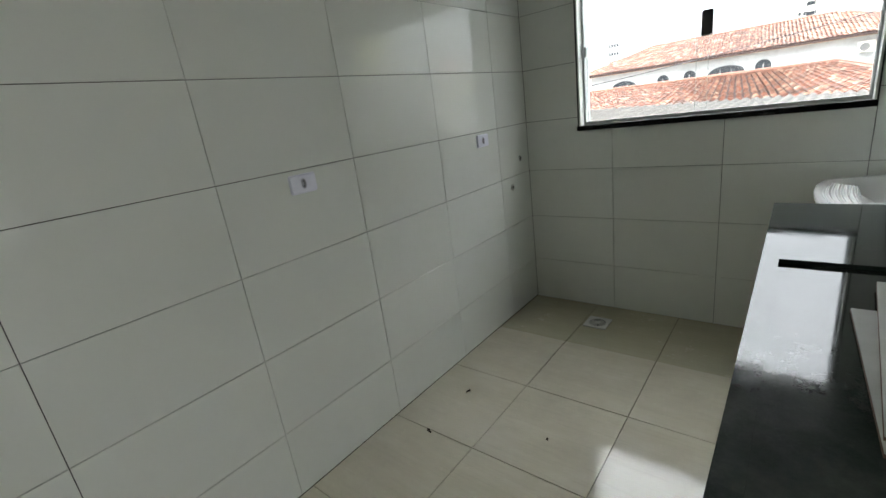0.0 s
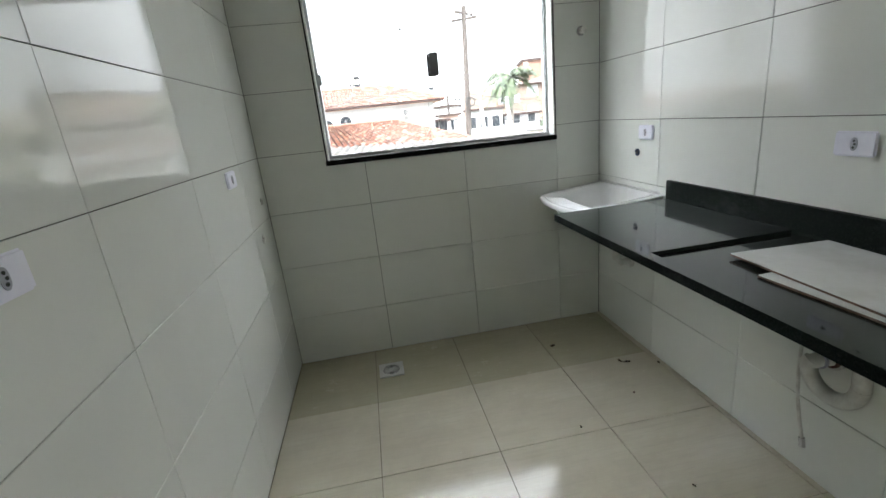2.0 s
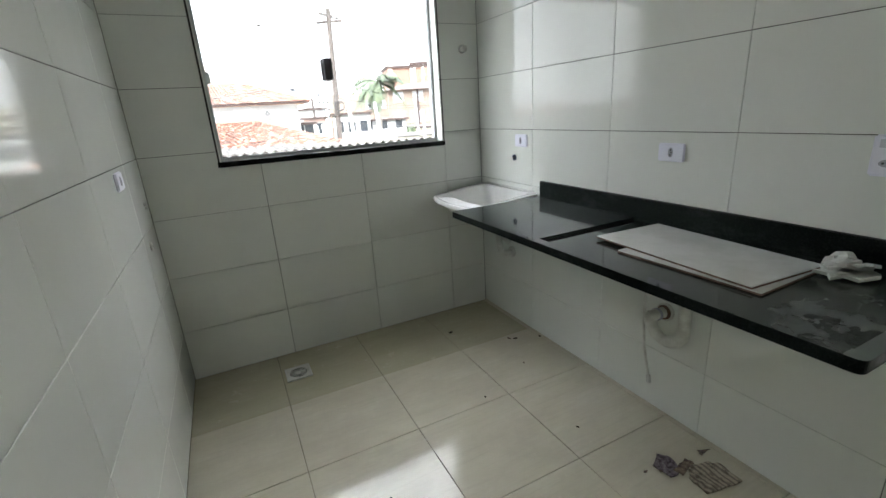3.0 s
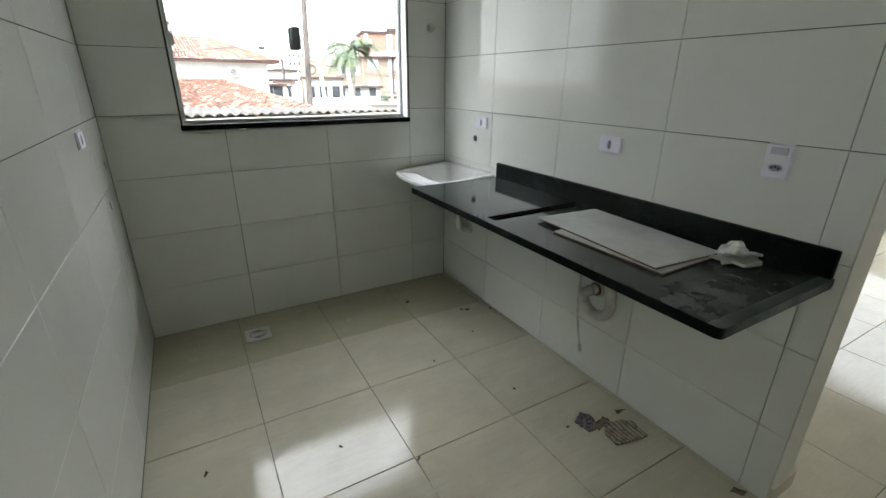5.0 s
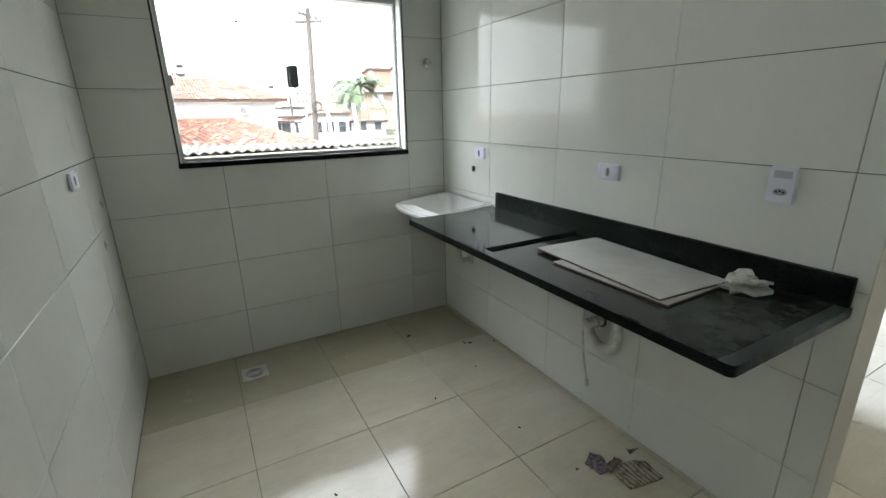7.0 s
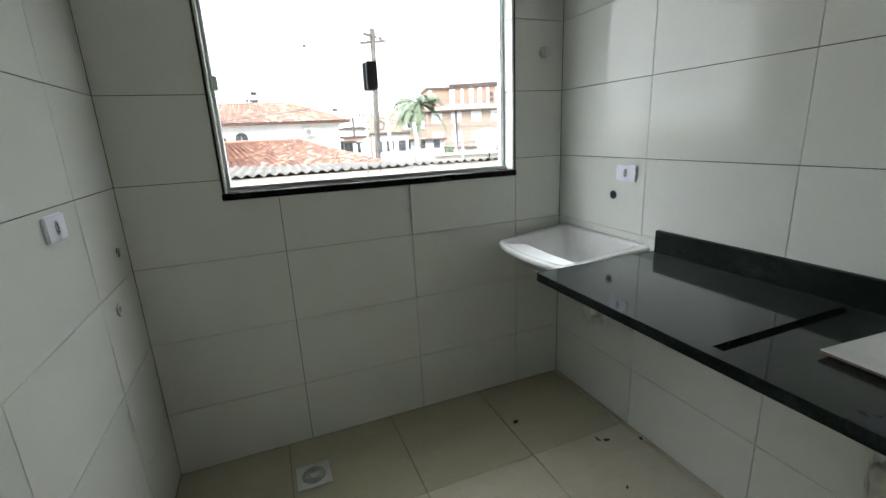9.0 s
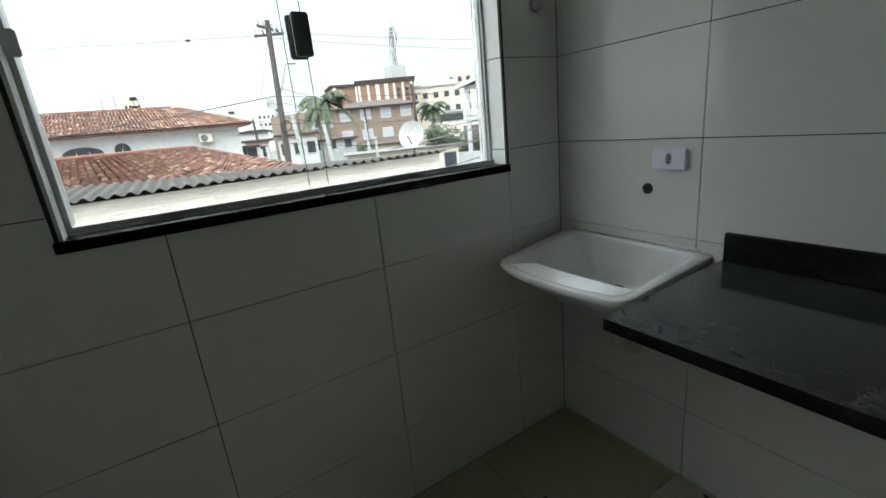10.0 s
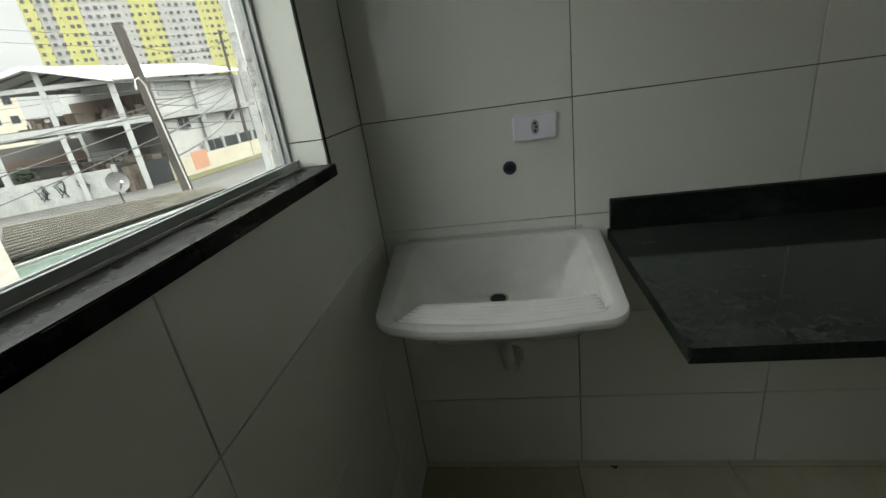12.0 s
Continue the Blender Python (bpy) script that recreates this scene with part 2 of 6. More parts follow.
def box(lo, hi, bevel=0.0, seg=2):
    bm = bmesh.new()
    add_box(bm, lo, hi)
    bmesh.ops.recalc_face_normals(bm, faces=bm.faces)
    if bevel:
        bmesh.ops.bevel(bm, geom=bm.edges[:], offset=bevel, segments=seg, affect='EDGES')
    return bm


def boxes(*pairs):
    bm = bmesh.new()
    for lo, hi in pairs:
        add_box(bm, lo, hi)
    bmesh.ops.recalc_face_normals(bm, faces=bm.faces)
    return bm


def add_tube(bm, pts, r, seg=12, r_end=None, cap=True):
    """A round tube along points, with an even or tapering radius."""
    pts = [Vector(p) for p in pts]
    rings = []
    side = None
    for i, p in enumerate(pts):
        d = (pts[min(i + 1, len(pts) - 1)] - pts[max(i - 1, 0)]).normalized()
        if side is None:
            side = d.orthogonal().normalized()
        side = (side - d * side.dot(d)).normalized()
        up = d.cross(side)
        rr = r if r_end is None else r + (r_end - r) * i / (len(pts) - 1)
        rings.append([bm.verts.new(p + (side * math.cos(a) + up * math.sin(a)) * rr)
                      for a in (2 * math.pi * j / seg for j in range(seg))])
    for a, b in zip(rings, rings[1:]):
        for j in range(seg):
            bm.faces.new((a[j], a[(j + 1) % seg], b[(j + 1) % seg], b[j]))
    if cap:
        bm.faces.new(rings[0][::-1])
        bm.faces.new(rings[-1])


def tube(pts, r, seg=12, r_end=None):
    bm = bmesh.new()
    add_tube(bm, pts, r, seg, r_end)
    return bm


def arc(c, r, a0, a1, n, plane="yz"):
    out = []
    for i in range(n + 1):
        a = radians(a0 + (a1 - a0) * i / n)
        u, v = r * math.cos(a), r * math.sin(a)
        out.append({"yz": (c[0], c[1] + u, c[2] + v), "xz": (c[0] + u, c[1], c[2] + v), "xy": (c[0] + u, c[1] + v, c[2])}[plane])
    return out


def prism(outline, z0, z1, inset=0.0):
    """An upright slab over a flat outline, the top rim set in a little."""
    bm = bmesh.new()
    c = sum((Vector(p) for p in outline), Vector((0, 0))) / len(outline)
    low = [bm.verts.new((x, y, z0)) for x, y in outline]
    mid = [bm.verts.new((x, y, z1 - inset)) for x, y in outline]
    top = [bm.verts.new((*(Vector(p) + (c - Vector(p)).normalized() * inset), z1)) for p in outline]
    n = len(outline)
    for a, b in ((low, mid), (mid, top)):
        for i in range(n):
            bm.faces.new((a[i], a[(i + 1) % n], b[(i + 1) % n], b[i]))
    bm.faces.new(top)
    bm.faces.new(low[::-1])
    bmesh.ops.recalc_face_normals(bm, faces=bm.faces)
    return bm


# ---- the large structure ----
XL, XR, YB = -1.44, 0.542, 2.77
CEILING = 2.60
WALL_T = 0.15
WIN_L, WIN_R, WIN_B, WIN_T = -1.075, 0.261, 1.204, 2.15
GLASS_Y = 2.90
OUT_Y = 2.892
PART_END = 0.398
PART_OUT = 0.70
FAR_X = 5.2
BACK_Y = -3.0
TD = 0.008


def structure(name, bm, mat, label=""):
    return tagged(link(name, bm, mat), label, kind="structure")


floor = structure("floor", box((XL - 0.2, BACK_Y - 0.2, -0.16), (FAR_X + 0.2, OUT_Y, -0.0095)), FLOOR_GROUT)
wall_west = structure("wall_west", box((XL - 0.2, BACK_Y - 0.2, -0.0095), (XL - TD, OUT_Y, CEILING)), GROUT)
wall_north = structure("wall_north", boxes(
    ((XL - TD, YB + TD, -0.0095), (WIN_L, OUT_Y, CEILING)), ((WIN_R + TD, YB + TD, -0.0095), (XR + TD, OUT_Y, CEILING)),
    ((WIN_L, YB + TD, -0.0095), (WIN_R + TD, OUT_Y, WIN_B - 0.027)), ((WIN_L, YB + TD, WIN_T + TD), (WIN_R + TD, OUT_Y, CEILING))), GROUT)
wall_partition = structure("wall_partition", boxes(((XR + TD, PART_END, -0.0095), (PART_OUT, OUT_Y, CEILING))), PAINT)
wall_partition_backing = structure("wall_partition_render", box((XR + TD - 0.0005, PART_END + 0.003, -0.0095), (XR + TD + 0.002, YB + TD, CEILING - 0.003)), GROUT)
wall_living_north = structure("wall_living_north", box((PART_OUT, YB, -0.0095), (FAR_X + 0.2, OUT_Y, CEILING)), PAINT)
wall_south = structure("wall_south", box((XL - TD, BACK_Y - 0.2, -0.0095), (FAR_X + 0.2, BACK_Y, CEILING)), PAINT)
LW0, LW1, LWB, LWT = -2.2, 2.1, 0.49, 2.05
wall_east = structure("wall_east", boxes(
    ((FAR_X, BACK_Y, -0.0095), (FAR_X + 0.2, YB, LWB)), ((FAR_X, BACK_Y, LWT), (FAR_X + 0.2, YB, CEILING)),
    ((FAR_X, BACK_Y, LWB), (FAR_X + 0.2, LW0, LWT)), ((FAR_X, LW1, LWB), (FAR_X + 0.2, YB, LWT))), PAINT)
ceiling = structure("ceiling", box((XL - 0.2, BACK_Y - 0.2, CEILING), (FAR_X + 0.2, OUT_Y, CEILING + 0.15)), CEIL)
k = Mat("rough_white_stucco", (0.8, 0.8, 0.78), 0.85)
k.color(k.ramp(k.noise(5, 7), [(0.3, (0.58, 0.58, 0.57)), (0.7, (0.68, 0.68, 0.67))]))
k.bump(k.noise(14, 6, 0.65), 1.0, 0.03)
STUCCO = k.m
wall_render = structure("wall_outer_render", boxes(
    ((XL - 3, OUT_Y, -3.2), (WIN_L + 0.01, OUT_Y + 0.03, 6)), ((WIN_R - 0.002, OUT_Y, -3.2), (FAR_X + 3, OUT_Y + 0.03, 6)),
    ((WIN_L + 0.01, OUT_Y, -3.2), (WIN_R - 0.002, OUT_Y + 0.03, WIN_B - 0.03)), ((WIN_L + 0.01, OUT_Y, WIN_T), (WIN_R - 0.002, OUT_Y + 0.03, 6))), STUCCO)

# living-room window, one wide opening with two panes
window_living = tagged(place(new("window_living"), (FAR_X + 0.1, 0, 0)), kind="structure")
part("window_frame", boxes(((-0.03, LW0, LWB), (0.03, LW1, LWB + 0.04)), ((-0.03, LW0, LWT - 0.04), (0.03, LW1, LWT)),
                           ((-0.03, LW0, LWB + 0.04), (0.03, LW0 + 0.04, LWT - 0.04)), ((-0.03, LW1 - 0.04, LWB + 0.04), (0.03, LW1, LWT - 0.04))), ALU, window_living)
for y0, y1 in ((LW0 + 0.04, -0.05), (-0.05, LW1 - 0.04)):
    pane = part("pane", box((-0.004, y0 + 0.001, LWB + 0.04), (0.004, y1 - 0.001, LWT - 0.04)), GLASS, window_living)
    pane.visible_shadow = False
window_light("living_daylight", look((FAR_X + 0.19, -0.05, 1.27), (0, -0.05, 1.1)), 4.2, 1.5, 7.5)

# ---- kitchen window ----
JAMB_Y, TRACK = 2.851, 0.018
window_1 = tagged(place(new("window_1"), (0, 0, 0)), kind="structure")
part("window_sill", box((WIN_L - 0.012, YB - 0.012, WIN_B - 0.027), (WIN_R + 0.006, GLASS_Y + 0.018, WIN_B), 0.002), SILL_STONE, window_1, "polished black granite sill")
part("edge_trim", boxes(((WIN_L - 0.008, YB - 0.002, WIN_B), (WIN_L, YB + TD, WIN_T)), ((WIN_R, YB - 0.002, WIN_B + 0.0005), (WIN_R + 0.006, YB + TD, WIN_T))), BLACK, window_1, "thin black edging along the opening")
part("reveal", boxes(((WIN_L - 0.0005, YB + 0.001, WIN_B), (WIN_L + 0.008, GLASS_Y - 0.062, WIN_T)),
                     ((WIN_L, YB + 0.001, WIN_T - 0.008), (WIN_R, GLASS_Y - 0.062, WIN_T))), WALL_TILE, window_1)
for z0, z1 in ((WIN_B + 0.001, 1.259), (1.261, 1.580), (1.582, 1.902), (1.904, WIN_T - 0.009)):
    part("reveal_tile", box((WIN_R - 0.008, YB + 0.001, z0), (WIN_R + TD, JAMB_Y, z1), 0.0006, 1), WALL_TILE, window_1)
part("outer_reveal", boxes(((WIN_R - 0.010, JAMB_Y + 0.021, WIN_B + 0.001), (WIN_R + TD, OUT_Y + 0.028, WIN_T)),
                           ((WIN_L - 0.001, GLASS_Y + 0.0182, WIN_B - 0.02), (WIN_L + 0.010, OUT_Y + 0.028, WIN_T))), STUCCO, window_1)
part("window_frame", boxes(
    ((WIN_L + 0.008, GLASS_Y - 0.062, WIN_B), (WIN_R - 0.009, GLASS_Y - 0.056, WIN_B + TRACK)),
    ((WIN_L + 0.008, GLASS_Y - 0.056, WIN_B), (WIN_R - 0.011, GLASS_Y + 0.017, WIN_B + 0.003)),
    ((WIN_L + 0.008, GLASS_Y - 0.031, WIN_B + 0.003), (WIN_R - 0.011, GLASS_Y - 0.028, WIN_B + TRACK - 0.004)),
    ((WIN_L + 0.008, GLASS_Y - 0.062, WIN_T - 0.055), (WIN_R - 0.011, GLASS_Y + 0.017, WIN_T - 0.008)),
    ((WIN_L + 0.008, GLASS_Y - 0.062, WIN_B + TRACK), (WIN_L + 0.02, GLASS_Y + 0.017, WIN_T - 0.055)),
    ((WIN_R - 0.018, JAMB_Y + 0.0005, WIN_B + 0.0035), (WIN_R + TD, JAMB_Y + 0.006, WIN_T - 0.055)),
    ((WIN_R - 0.014, JAMB_Y + 0.006, WIN_B + 0.0035), (WIN_R + TD, JAMB_Y + 0.014, WIN_T - 0.055)),
    ((WIN_R - 0.020, JAMB_Y + 0.014, WIN_B + 0.0035), (WIN_R + TD, JAMB_Y + 0.0205, WIN_T - 0.055))), ALU, window_1)
for x0, x1, y in ((WIN_L + 0.021, -0.404, GLASS_Y - 0.020), (-0.462, WIN_R - 0.021, GLASS_Y - 0.008)):
    pane = part("pane", box((x0, y - 0.003, WIN_B + 0.0035), (x1, y + 0.003, WIN_T - 0.056)), GLASS, window_1)
    pane.visible_shadow = False
    e = x1 if x0 < -1 else x0
    part("pane_edge", box((e - 0.0008, y - 0.0035, WIN_B + 0.026), (e + 0.0008, y + 0.0035, WIN_T - 0.056)), GLASS_EDGE, window_1, "greenish cut edge of the glass")
part("sealant", box((WIN_L + 0.008, GLASS_Y - 0.067, WIN_B + 0.0002), (WIN_R - 0.008, GLASS_Y - 0.0625, WIN_B + 0.004)), SLAB, window_1, "pale sealant line at the foot of the frame")
part("lock", box((-0.438, GLASS_Y - 0.042, 1.602), (-0.388, GLASS_Y - 0.0235, 1.722), 0.004), GREY_PLASTIC, window_1, "dark grey latch clamped to the glass")
part("lock", box((-0.446, GLASS_Y - 0.0045, 1.600), (-0.392, GLASS_Y + 0.012, 1.720), 0.004), GREY_PLASTIC, window_1, "dark grey latch clamped to the glass")
part("strike", box((WIN_L + 0.008, GLASS_Y - 0.075, 1.60), (WIN_L + 0.036, GLASS_Y - 0.056, 1.655), 0.003), ALU, window_1, "small metal strike on the jamb")

# ---- kitchen counter ----
CX0, CX1, CY0, CY1, CTOP = -0.045, XR - 0.001, 0.424, 2.112, 0.89
counter = thing("kitchen_counter", (0.25, 1.27, CTOP), "dusty black granite kitchen worktop with raised rim, fixed to tiled wall", "counter")


def off(v, ob):
    return tuple(a - b for a, b in zip(v, ob.location))


def rel_boxes(ob, *pairs):
    return boxes(*((off(a, ob), off(b, ob)) for a, b in pairs))


def rel_box(ob, lo, hi, bevel=0.0, seg=2):
    return box(off(lo, ob), off(hi, ob), bevel, seg)


REC = 0.012


def counter_slab():
    bm = bmesh.new()
    r = 0.018
    outline = []
    for cx, cy, a0 in ((CX0 + r, CY0 + r, 180), (CX1, CY0, None), (CX1, CY1, None), (CX0 + r * 0.4, CY1 - r * 0.4, 90)):
        if a0 is None:
            outline.append((cx, cy))
        else:
            rr = r if a0 == 180 else r * 0.4
            for i in range(6):
                a = radians(a0 + 90 * i / 5)
                outline.append((cx + rr * math.cos(a), cy + rr * math.sin(a)))
    inner = [(CX0 + 0.040, CY0 + 0.035), (CX1 - 0.021, CY0 + 0.035), (CX1 - 0.021, 1.448), (CX0 + 0.040, 1.448)]
    o = [bm.verts.new(off((x, y, CTOP), counter)) for x, y in outline]
    o2 = [bm.verts.new(off((x, y, CTOP - 0.022), counter)) for x, y in outline]
    i1 = [bm.verts.new(off((x, y, CTOP), counter)) for x, y in inner]
    i2 = [bm.verts.new(off((x, y, CTOP - REC), counter)) for x, y in inner]
    n = len(o)
    for i in range(n):
        bm.faces.new((o2[i], o2[(i + 1) % n], o[(i + 1) % n], o[i])).material_index = 1
    for i in range(4):
        bm.faces.new((i1[i], i1[(i + 1) % 4], i2[(i + 1) % 4], i2[i]))
    bm.faces.new(i2)
    bm.faces.new(o2[::-1])
    edges = [bm.edges.get((o[i], o[(i + 1) % n])) for i in range(n)] + [bm.edges.get((i1[i], i1[(i + 1) % 4])) for i in range(4)]
    bmesh.ops.triangle_fill(bm, use_beauty=True, edges=edges, normal=(0, 0, 1))
    bmesh.ops.recalc_face_normals(bm, faces=bm.faces)
    return bm


part("worktop", counter_slab(), [GRANITE, GRANITE_EDGE], counter)
part("front_edge", rel_boxes(counter, ((CX0 + 0.0015, CY0 + 0.019, CTOP - 0.032), (CX0 + 0.022, CY1 - 0.022, CTOP - 0.022)),
                             ((CX0 + 0.019, CY0 + 0.0015, CTOP - 0.032), (CX1, CY0 + 0.022, CTOP - 0.022)),
                             ((CX0 + 0.0015, CY1 - 0.0218, CTOP - 0.032), (CX1, CY1 - 0.0015, CTOP - 0.022))), GRANITE_EDGE, counter)
bm = bmesh.new()
add_tube(bm, [off((CX0 + 0.0195, CY0 + 0.0195, CTOP - 0.032), counter), off((CX0 + 0.0195, CY0 + 0.0195, CTOP - 0.022), counter)], 0.018, 20)
part("front_corner", bm, GRANITE_EDGE, counter, smooth=False)
part("underside_lining", rel_box(counter, (CX0 + 0.0225, 0.66, CTOP - 0.040), (CX1 - 0.06, 1.16, CTOP - 0.0222), 0.002), SLAB, counter, "pale lining strip under the worktop")
part("backsplash", rel_box(counter, (CX1 - 0.020, CY0 + 0.005, CTOP + 0.0002), (CX1, CY1 - 0.005, CTOP + 0.088), 0.0015), GRANITE_EDGE, counter, "upright black granite strip against the tiles")

# ---- switches and sockets ----
ROCKER = Mat("grey_white_rocker", (0.55, 0.55, 0.62), 0.4).m


def socket(at, side, w, h, holes, label, rocker=False):
    """A cover plate on a wall whose outward direction is +x (side 1) or -x (side -1)."""
    s = thing("wall_socket", at, label, "socket", "sockets on the tiled walls")
    if side < 0:
        s.rotation_euler = (0, 0, math.pi)
    plate = box((0.0, -w / 2, -h / 2), (0.011, w / 2, h / 2), 0.005, 3)
    part("cover_plate", plate, PLASTIC, s)
    bm = bmesh.new()
    rim = []
    for i in range(20):
        a = 2 * math.pi * i / 20
        u, v = 0.010 * math.cos(a), 0.019 * math.copysign(abs(math.sin(a)) ** 0.8, math.sin(a))
        rim.append((v, u + holes) if rocker else (u, v + holes))
    low = [bm.verts.new((0.0108, a, b)) for a, b in rim]
    top = [bm.verts.new((0.0125, a, b)) for a, b in rim]
    for i in range(20):
        bm.faces.new((low[i], low[(i + 1) % 20], top[(i + 1) % 20], top[i]))
    bm.faces.new(top)
    bmesh.ops.recalc_face_normals(bm, faces=bm.faces)
    part("insert", bm, SOCKET_IN, s)
    bm = bmesh.new()
    for d in (-0.0095, 0, 0.0095):
        e = 0.003 if d == 0 else 0
        a, b = (d, e + holes) if rocker else (e, d + holes)
        add_tube(bm, [(0.0118, a, b), (0.0134, a, b)], 0.0034, 10)
    part("pin_holes", bm, BLACK, s)
    if rocker:
        part("rocker", box((0.0108, -0.024, 0.022), (0.0145, 0.024, 0.044), 0.001), ROCKER, s, "blank rocker of the switch")
    return s


socket((XL, 0.970, 1.206), 1, 0.118, 0.072, 0, "white plastic wall socket plate with one outlet on glazed tiles")
socket((XL, 2.212, 1.209), 1, 0.118, 0.072, 0, "white plastic wall socket plate with one outlet, near the window corner")
socket((XR, 2.298, 1.196), -1, 0.118, 0.072, 0, "white plastic wall socket plate with one outlet above the washing tub")
socket((XR, 1.306, 1.180), -1, 0.118, 0.072, 0, "white plastic wall socket plate with one outlet above the worktop")
socket((XR, 0.655, 1.205), -1, 0.080, 0.112, -0.02, "tall white plastic plate with switch and socket above the worktop", True)


def pipe_hole(at, side, r, col, label, ragged=0.0):
    s = thing("pipe_outlet", at, label, "pipe outlet")
    bm = bmesh.new()
    n = 18
    rnd = random.Random(int(at[1] * 100))
    ring = []
    for i in range(n):
        a = 2 * math.pi * i / n
        rr = r * (1 + ragged * rnd.uniform(-1, 1))
        ring.append(bm.verts.new((side * 0.0012, rr * math.cos(a), rr * math.sin(a))))
    c = bm.verts.new((side * 0.0010, 0, 0))
    for i in range(n):
        bm.faces.new((ring[i], ring[(i + 1) % n], c))
    part("opening", bm, BLACK, s)
    bm = bmesh.new()
    pts = arc((side * 0.003, 0, 0), r * 0.8, 0, 330, 22)
    add_tube(bm, pts, r * 0.2, 8)
    part("threaded_socket", bm, col, s)
    return s


pipe_hole((XR, 2.372, 1.093), -1, 0.019, BLUE, "capped water point with a blue thread above the washing tub")
pipe_hole((XL, 2.648, 1.041), 1, 0.017, CHROME, "open water point with a ragged hole in the tile", 0.25)
pipe_hole((XL, 2.523, 0.869), 1, 0.021, PIPE, "open drain point with a ragged hole in the tile", 0.3)
valve = thing("water_valve", (0.427, YB, 1.756), "capped white and chrome water point on the window wall", "valve")
bm = bmesh.new()
add_tube(bm, [(0, 0, 0), (0, -0.006, 0)], 0.026, 24)
part("flange", bm, CHROME, valve)
bm = bmesh.new()
add_tube(bm, [(0, -0.006, 0), (0.0, -0.03, 0)], 0.015, 16)
add_tube(bm, [(0, -0.03, 0), (0.002, -0.04, 0)], 0.019, 16)
part("cap", bm, PIPE, valve)

# ---- plumbing under the worktop ----
trap = thing("drain_trap", (XR, 1.262, 0.50), "dusty white plastic drain bend and outlet under the worktop", "pipe")
bm = bmesh.new()
add_tube(bm, [(0, 0, 0.0), (-0.012, 0, 0.0)], 0.040, 24)
part("wall_flange", bm, PIPE, trap, smooth=False)
part("collar", tube([(-0.010, 0, 0), (-0.020, 0.001, 0)], 0.032, 20), CLAY, trap, "brown stained collar")
part("outlet_pipe", tube([(-0.008, 0, 0), (-0.055, 0.006, 0.0), (-0.075, 0.018, -0.01)], 0.024, 16), PIPE, trap, smooth=True)
part("rubber_ring", tube([(-0.05, 0.004, 0), (-0.058, 0.004, 0)], 0.028, 20), SOCKET_IN, trap, "grey sealing ring")
bend = arc((-0.075, -0.060, -0.012), 0.080, 360, 180, 14)
part("bend", tube([(-0.07, 0.014, 0.0)] + bend, 0.025, 14), PIPE, trap, smooth=True)
part("riser", tube([(-0.075, -0.140, -0.014), (-0.09, -0.142, 0.12), (-0.16, -0.142, 0.34)], 0.024, 14), PIPE, trap, smooth=True)
hose = thing("flexible_hose", (XR - 0.10, 1.31, 0.13), "thin white flexible water hose hanging under the worktop", "hose")
part("tube", tube([(0.06, 0.03, 0.70), (0.045, 0.022, 0.56), (0.025, 0.004, 0.42), (0.016, -0.006, 0.32), (0.014, -0.018, 0.22), (0.016, -0.036, 0.13), (0.018, -0.050, 0.075)], 0.0055, 10), PIPE, hose, smooth=True)
part("end_nut", tube([(0.018, -0.050, 0.077), (0.018, -0.056, 0.045)], 0.010, 6), SLAB, hose, "white end nut")
trap2 = thing("drain_trap", (XR, 2.41, 0.475), "dusty white plastic drain outlet under the washing tub", "pipe")
part("wall_flange", tube([(0, 0, 0), (-0.01, 0, 0)], 0.036, 24), PIPE, trap2)
part("outlet_pipe", tube([(-0.006, 0, 0), (-0.06, 0.0, 0.0), (-0.085, 0.01, 0.02), (-0.092, 0.02, 0.10), (-0.092, 0.02, 0.19)], 0.020, 14), PIPE, trap2, smooth=True)

# ---- washing tub ----
tub = thing("washing_tub", (0.30, 2.436, 0.883), "white glazed laundry tub with ribbed washboard, hung in the corner", "sink")
tub.rotation_euler = (0, radians(-4.6), 0)


def tub_outline(grow, n=9):
    """Closed outline of the rim: bowed at the front, flaring towards the wall."""
    x_back, x_front = 0.540 - 0.30, 0.106 - 0.30
    front, back = 0.270, 0.301
    pts = []

    def corner(cx, cy, r, a0, a1):
        for i in range(n):
            a = radians(a0 + (a1 - a0) * i / (n - 1))
            pts.append((cx + (r + grow) * math.cos(a), cy + (r + grow) * math.sin(a)))
    corner(x_back - 0.02, back - 0.02, 0.02, 0, 85)
    corner(x_front + 0.070, front - 0.075, 0.075, 95, 165)
    for i in range(1, 8):
        y = (front - 0.075) * (1 - i / 8) - 0.222 * i / 8
        pts.append((x_front - grow - 0.030 * (1 - (y / front) ** 2), y))
    corner(x_front + 0.048, 0.062 - 0.284, 0.062, 195, 265)
    corner(x_back - 0.02, 0.02 - back, 0.02, 275, 360)
    return pts


def bowl_outline(x0, x1, north, south, r, bow, n=9):
    """Closed outline of the bowl, point for point like the rim's."""
    pts = []

    def corner(cx, cy, a0, a1):
        for i in range(n):
            a = radians(a0 + (a1 - a0) * i / (n - 1))
            pts.append((cx + r * math.cos(a), cy + r * math.sin(a)))
    corner(x1 - r, north - r, 0, 90)
    corner(x0 + r, north - r, 90, 170)
    for i in range(1, 8):
        f = i / 8
        pts.append((x0 - bow * math.sin(math.pi * f), (north - r) * (1 - f) - (south - r) * f))
    corner(x0 + r, r - south, 190, 270)
    corner(x1 - r, r - south, 270, 360)
    return pts


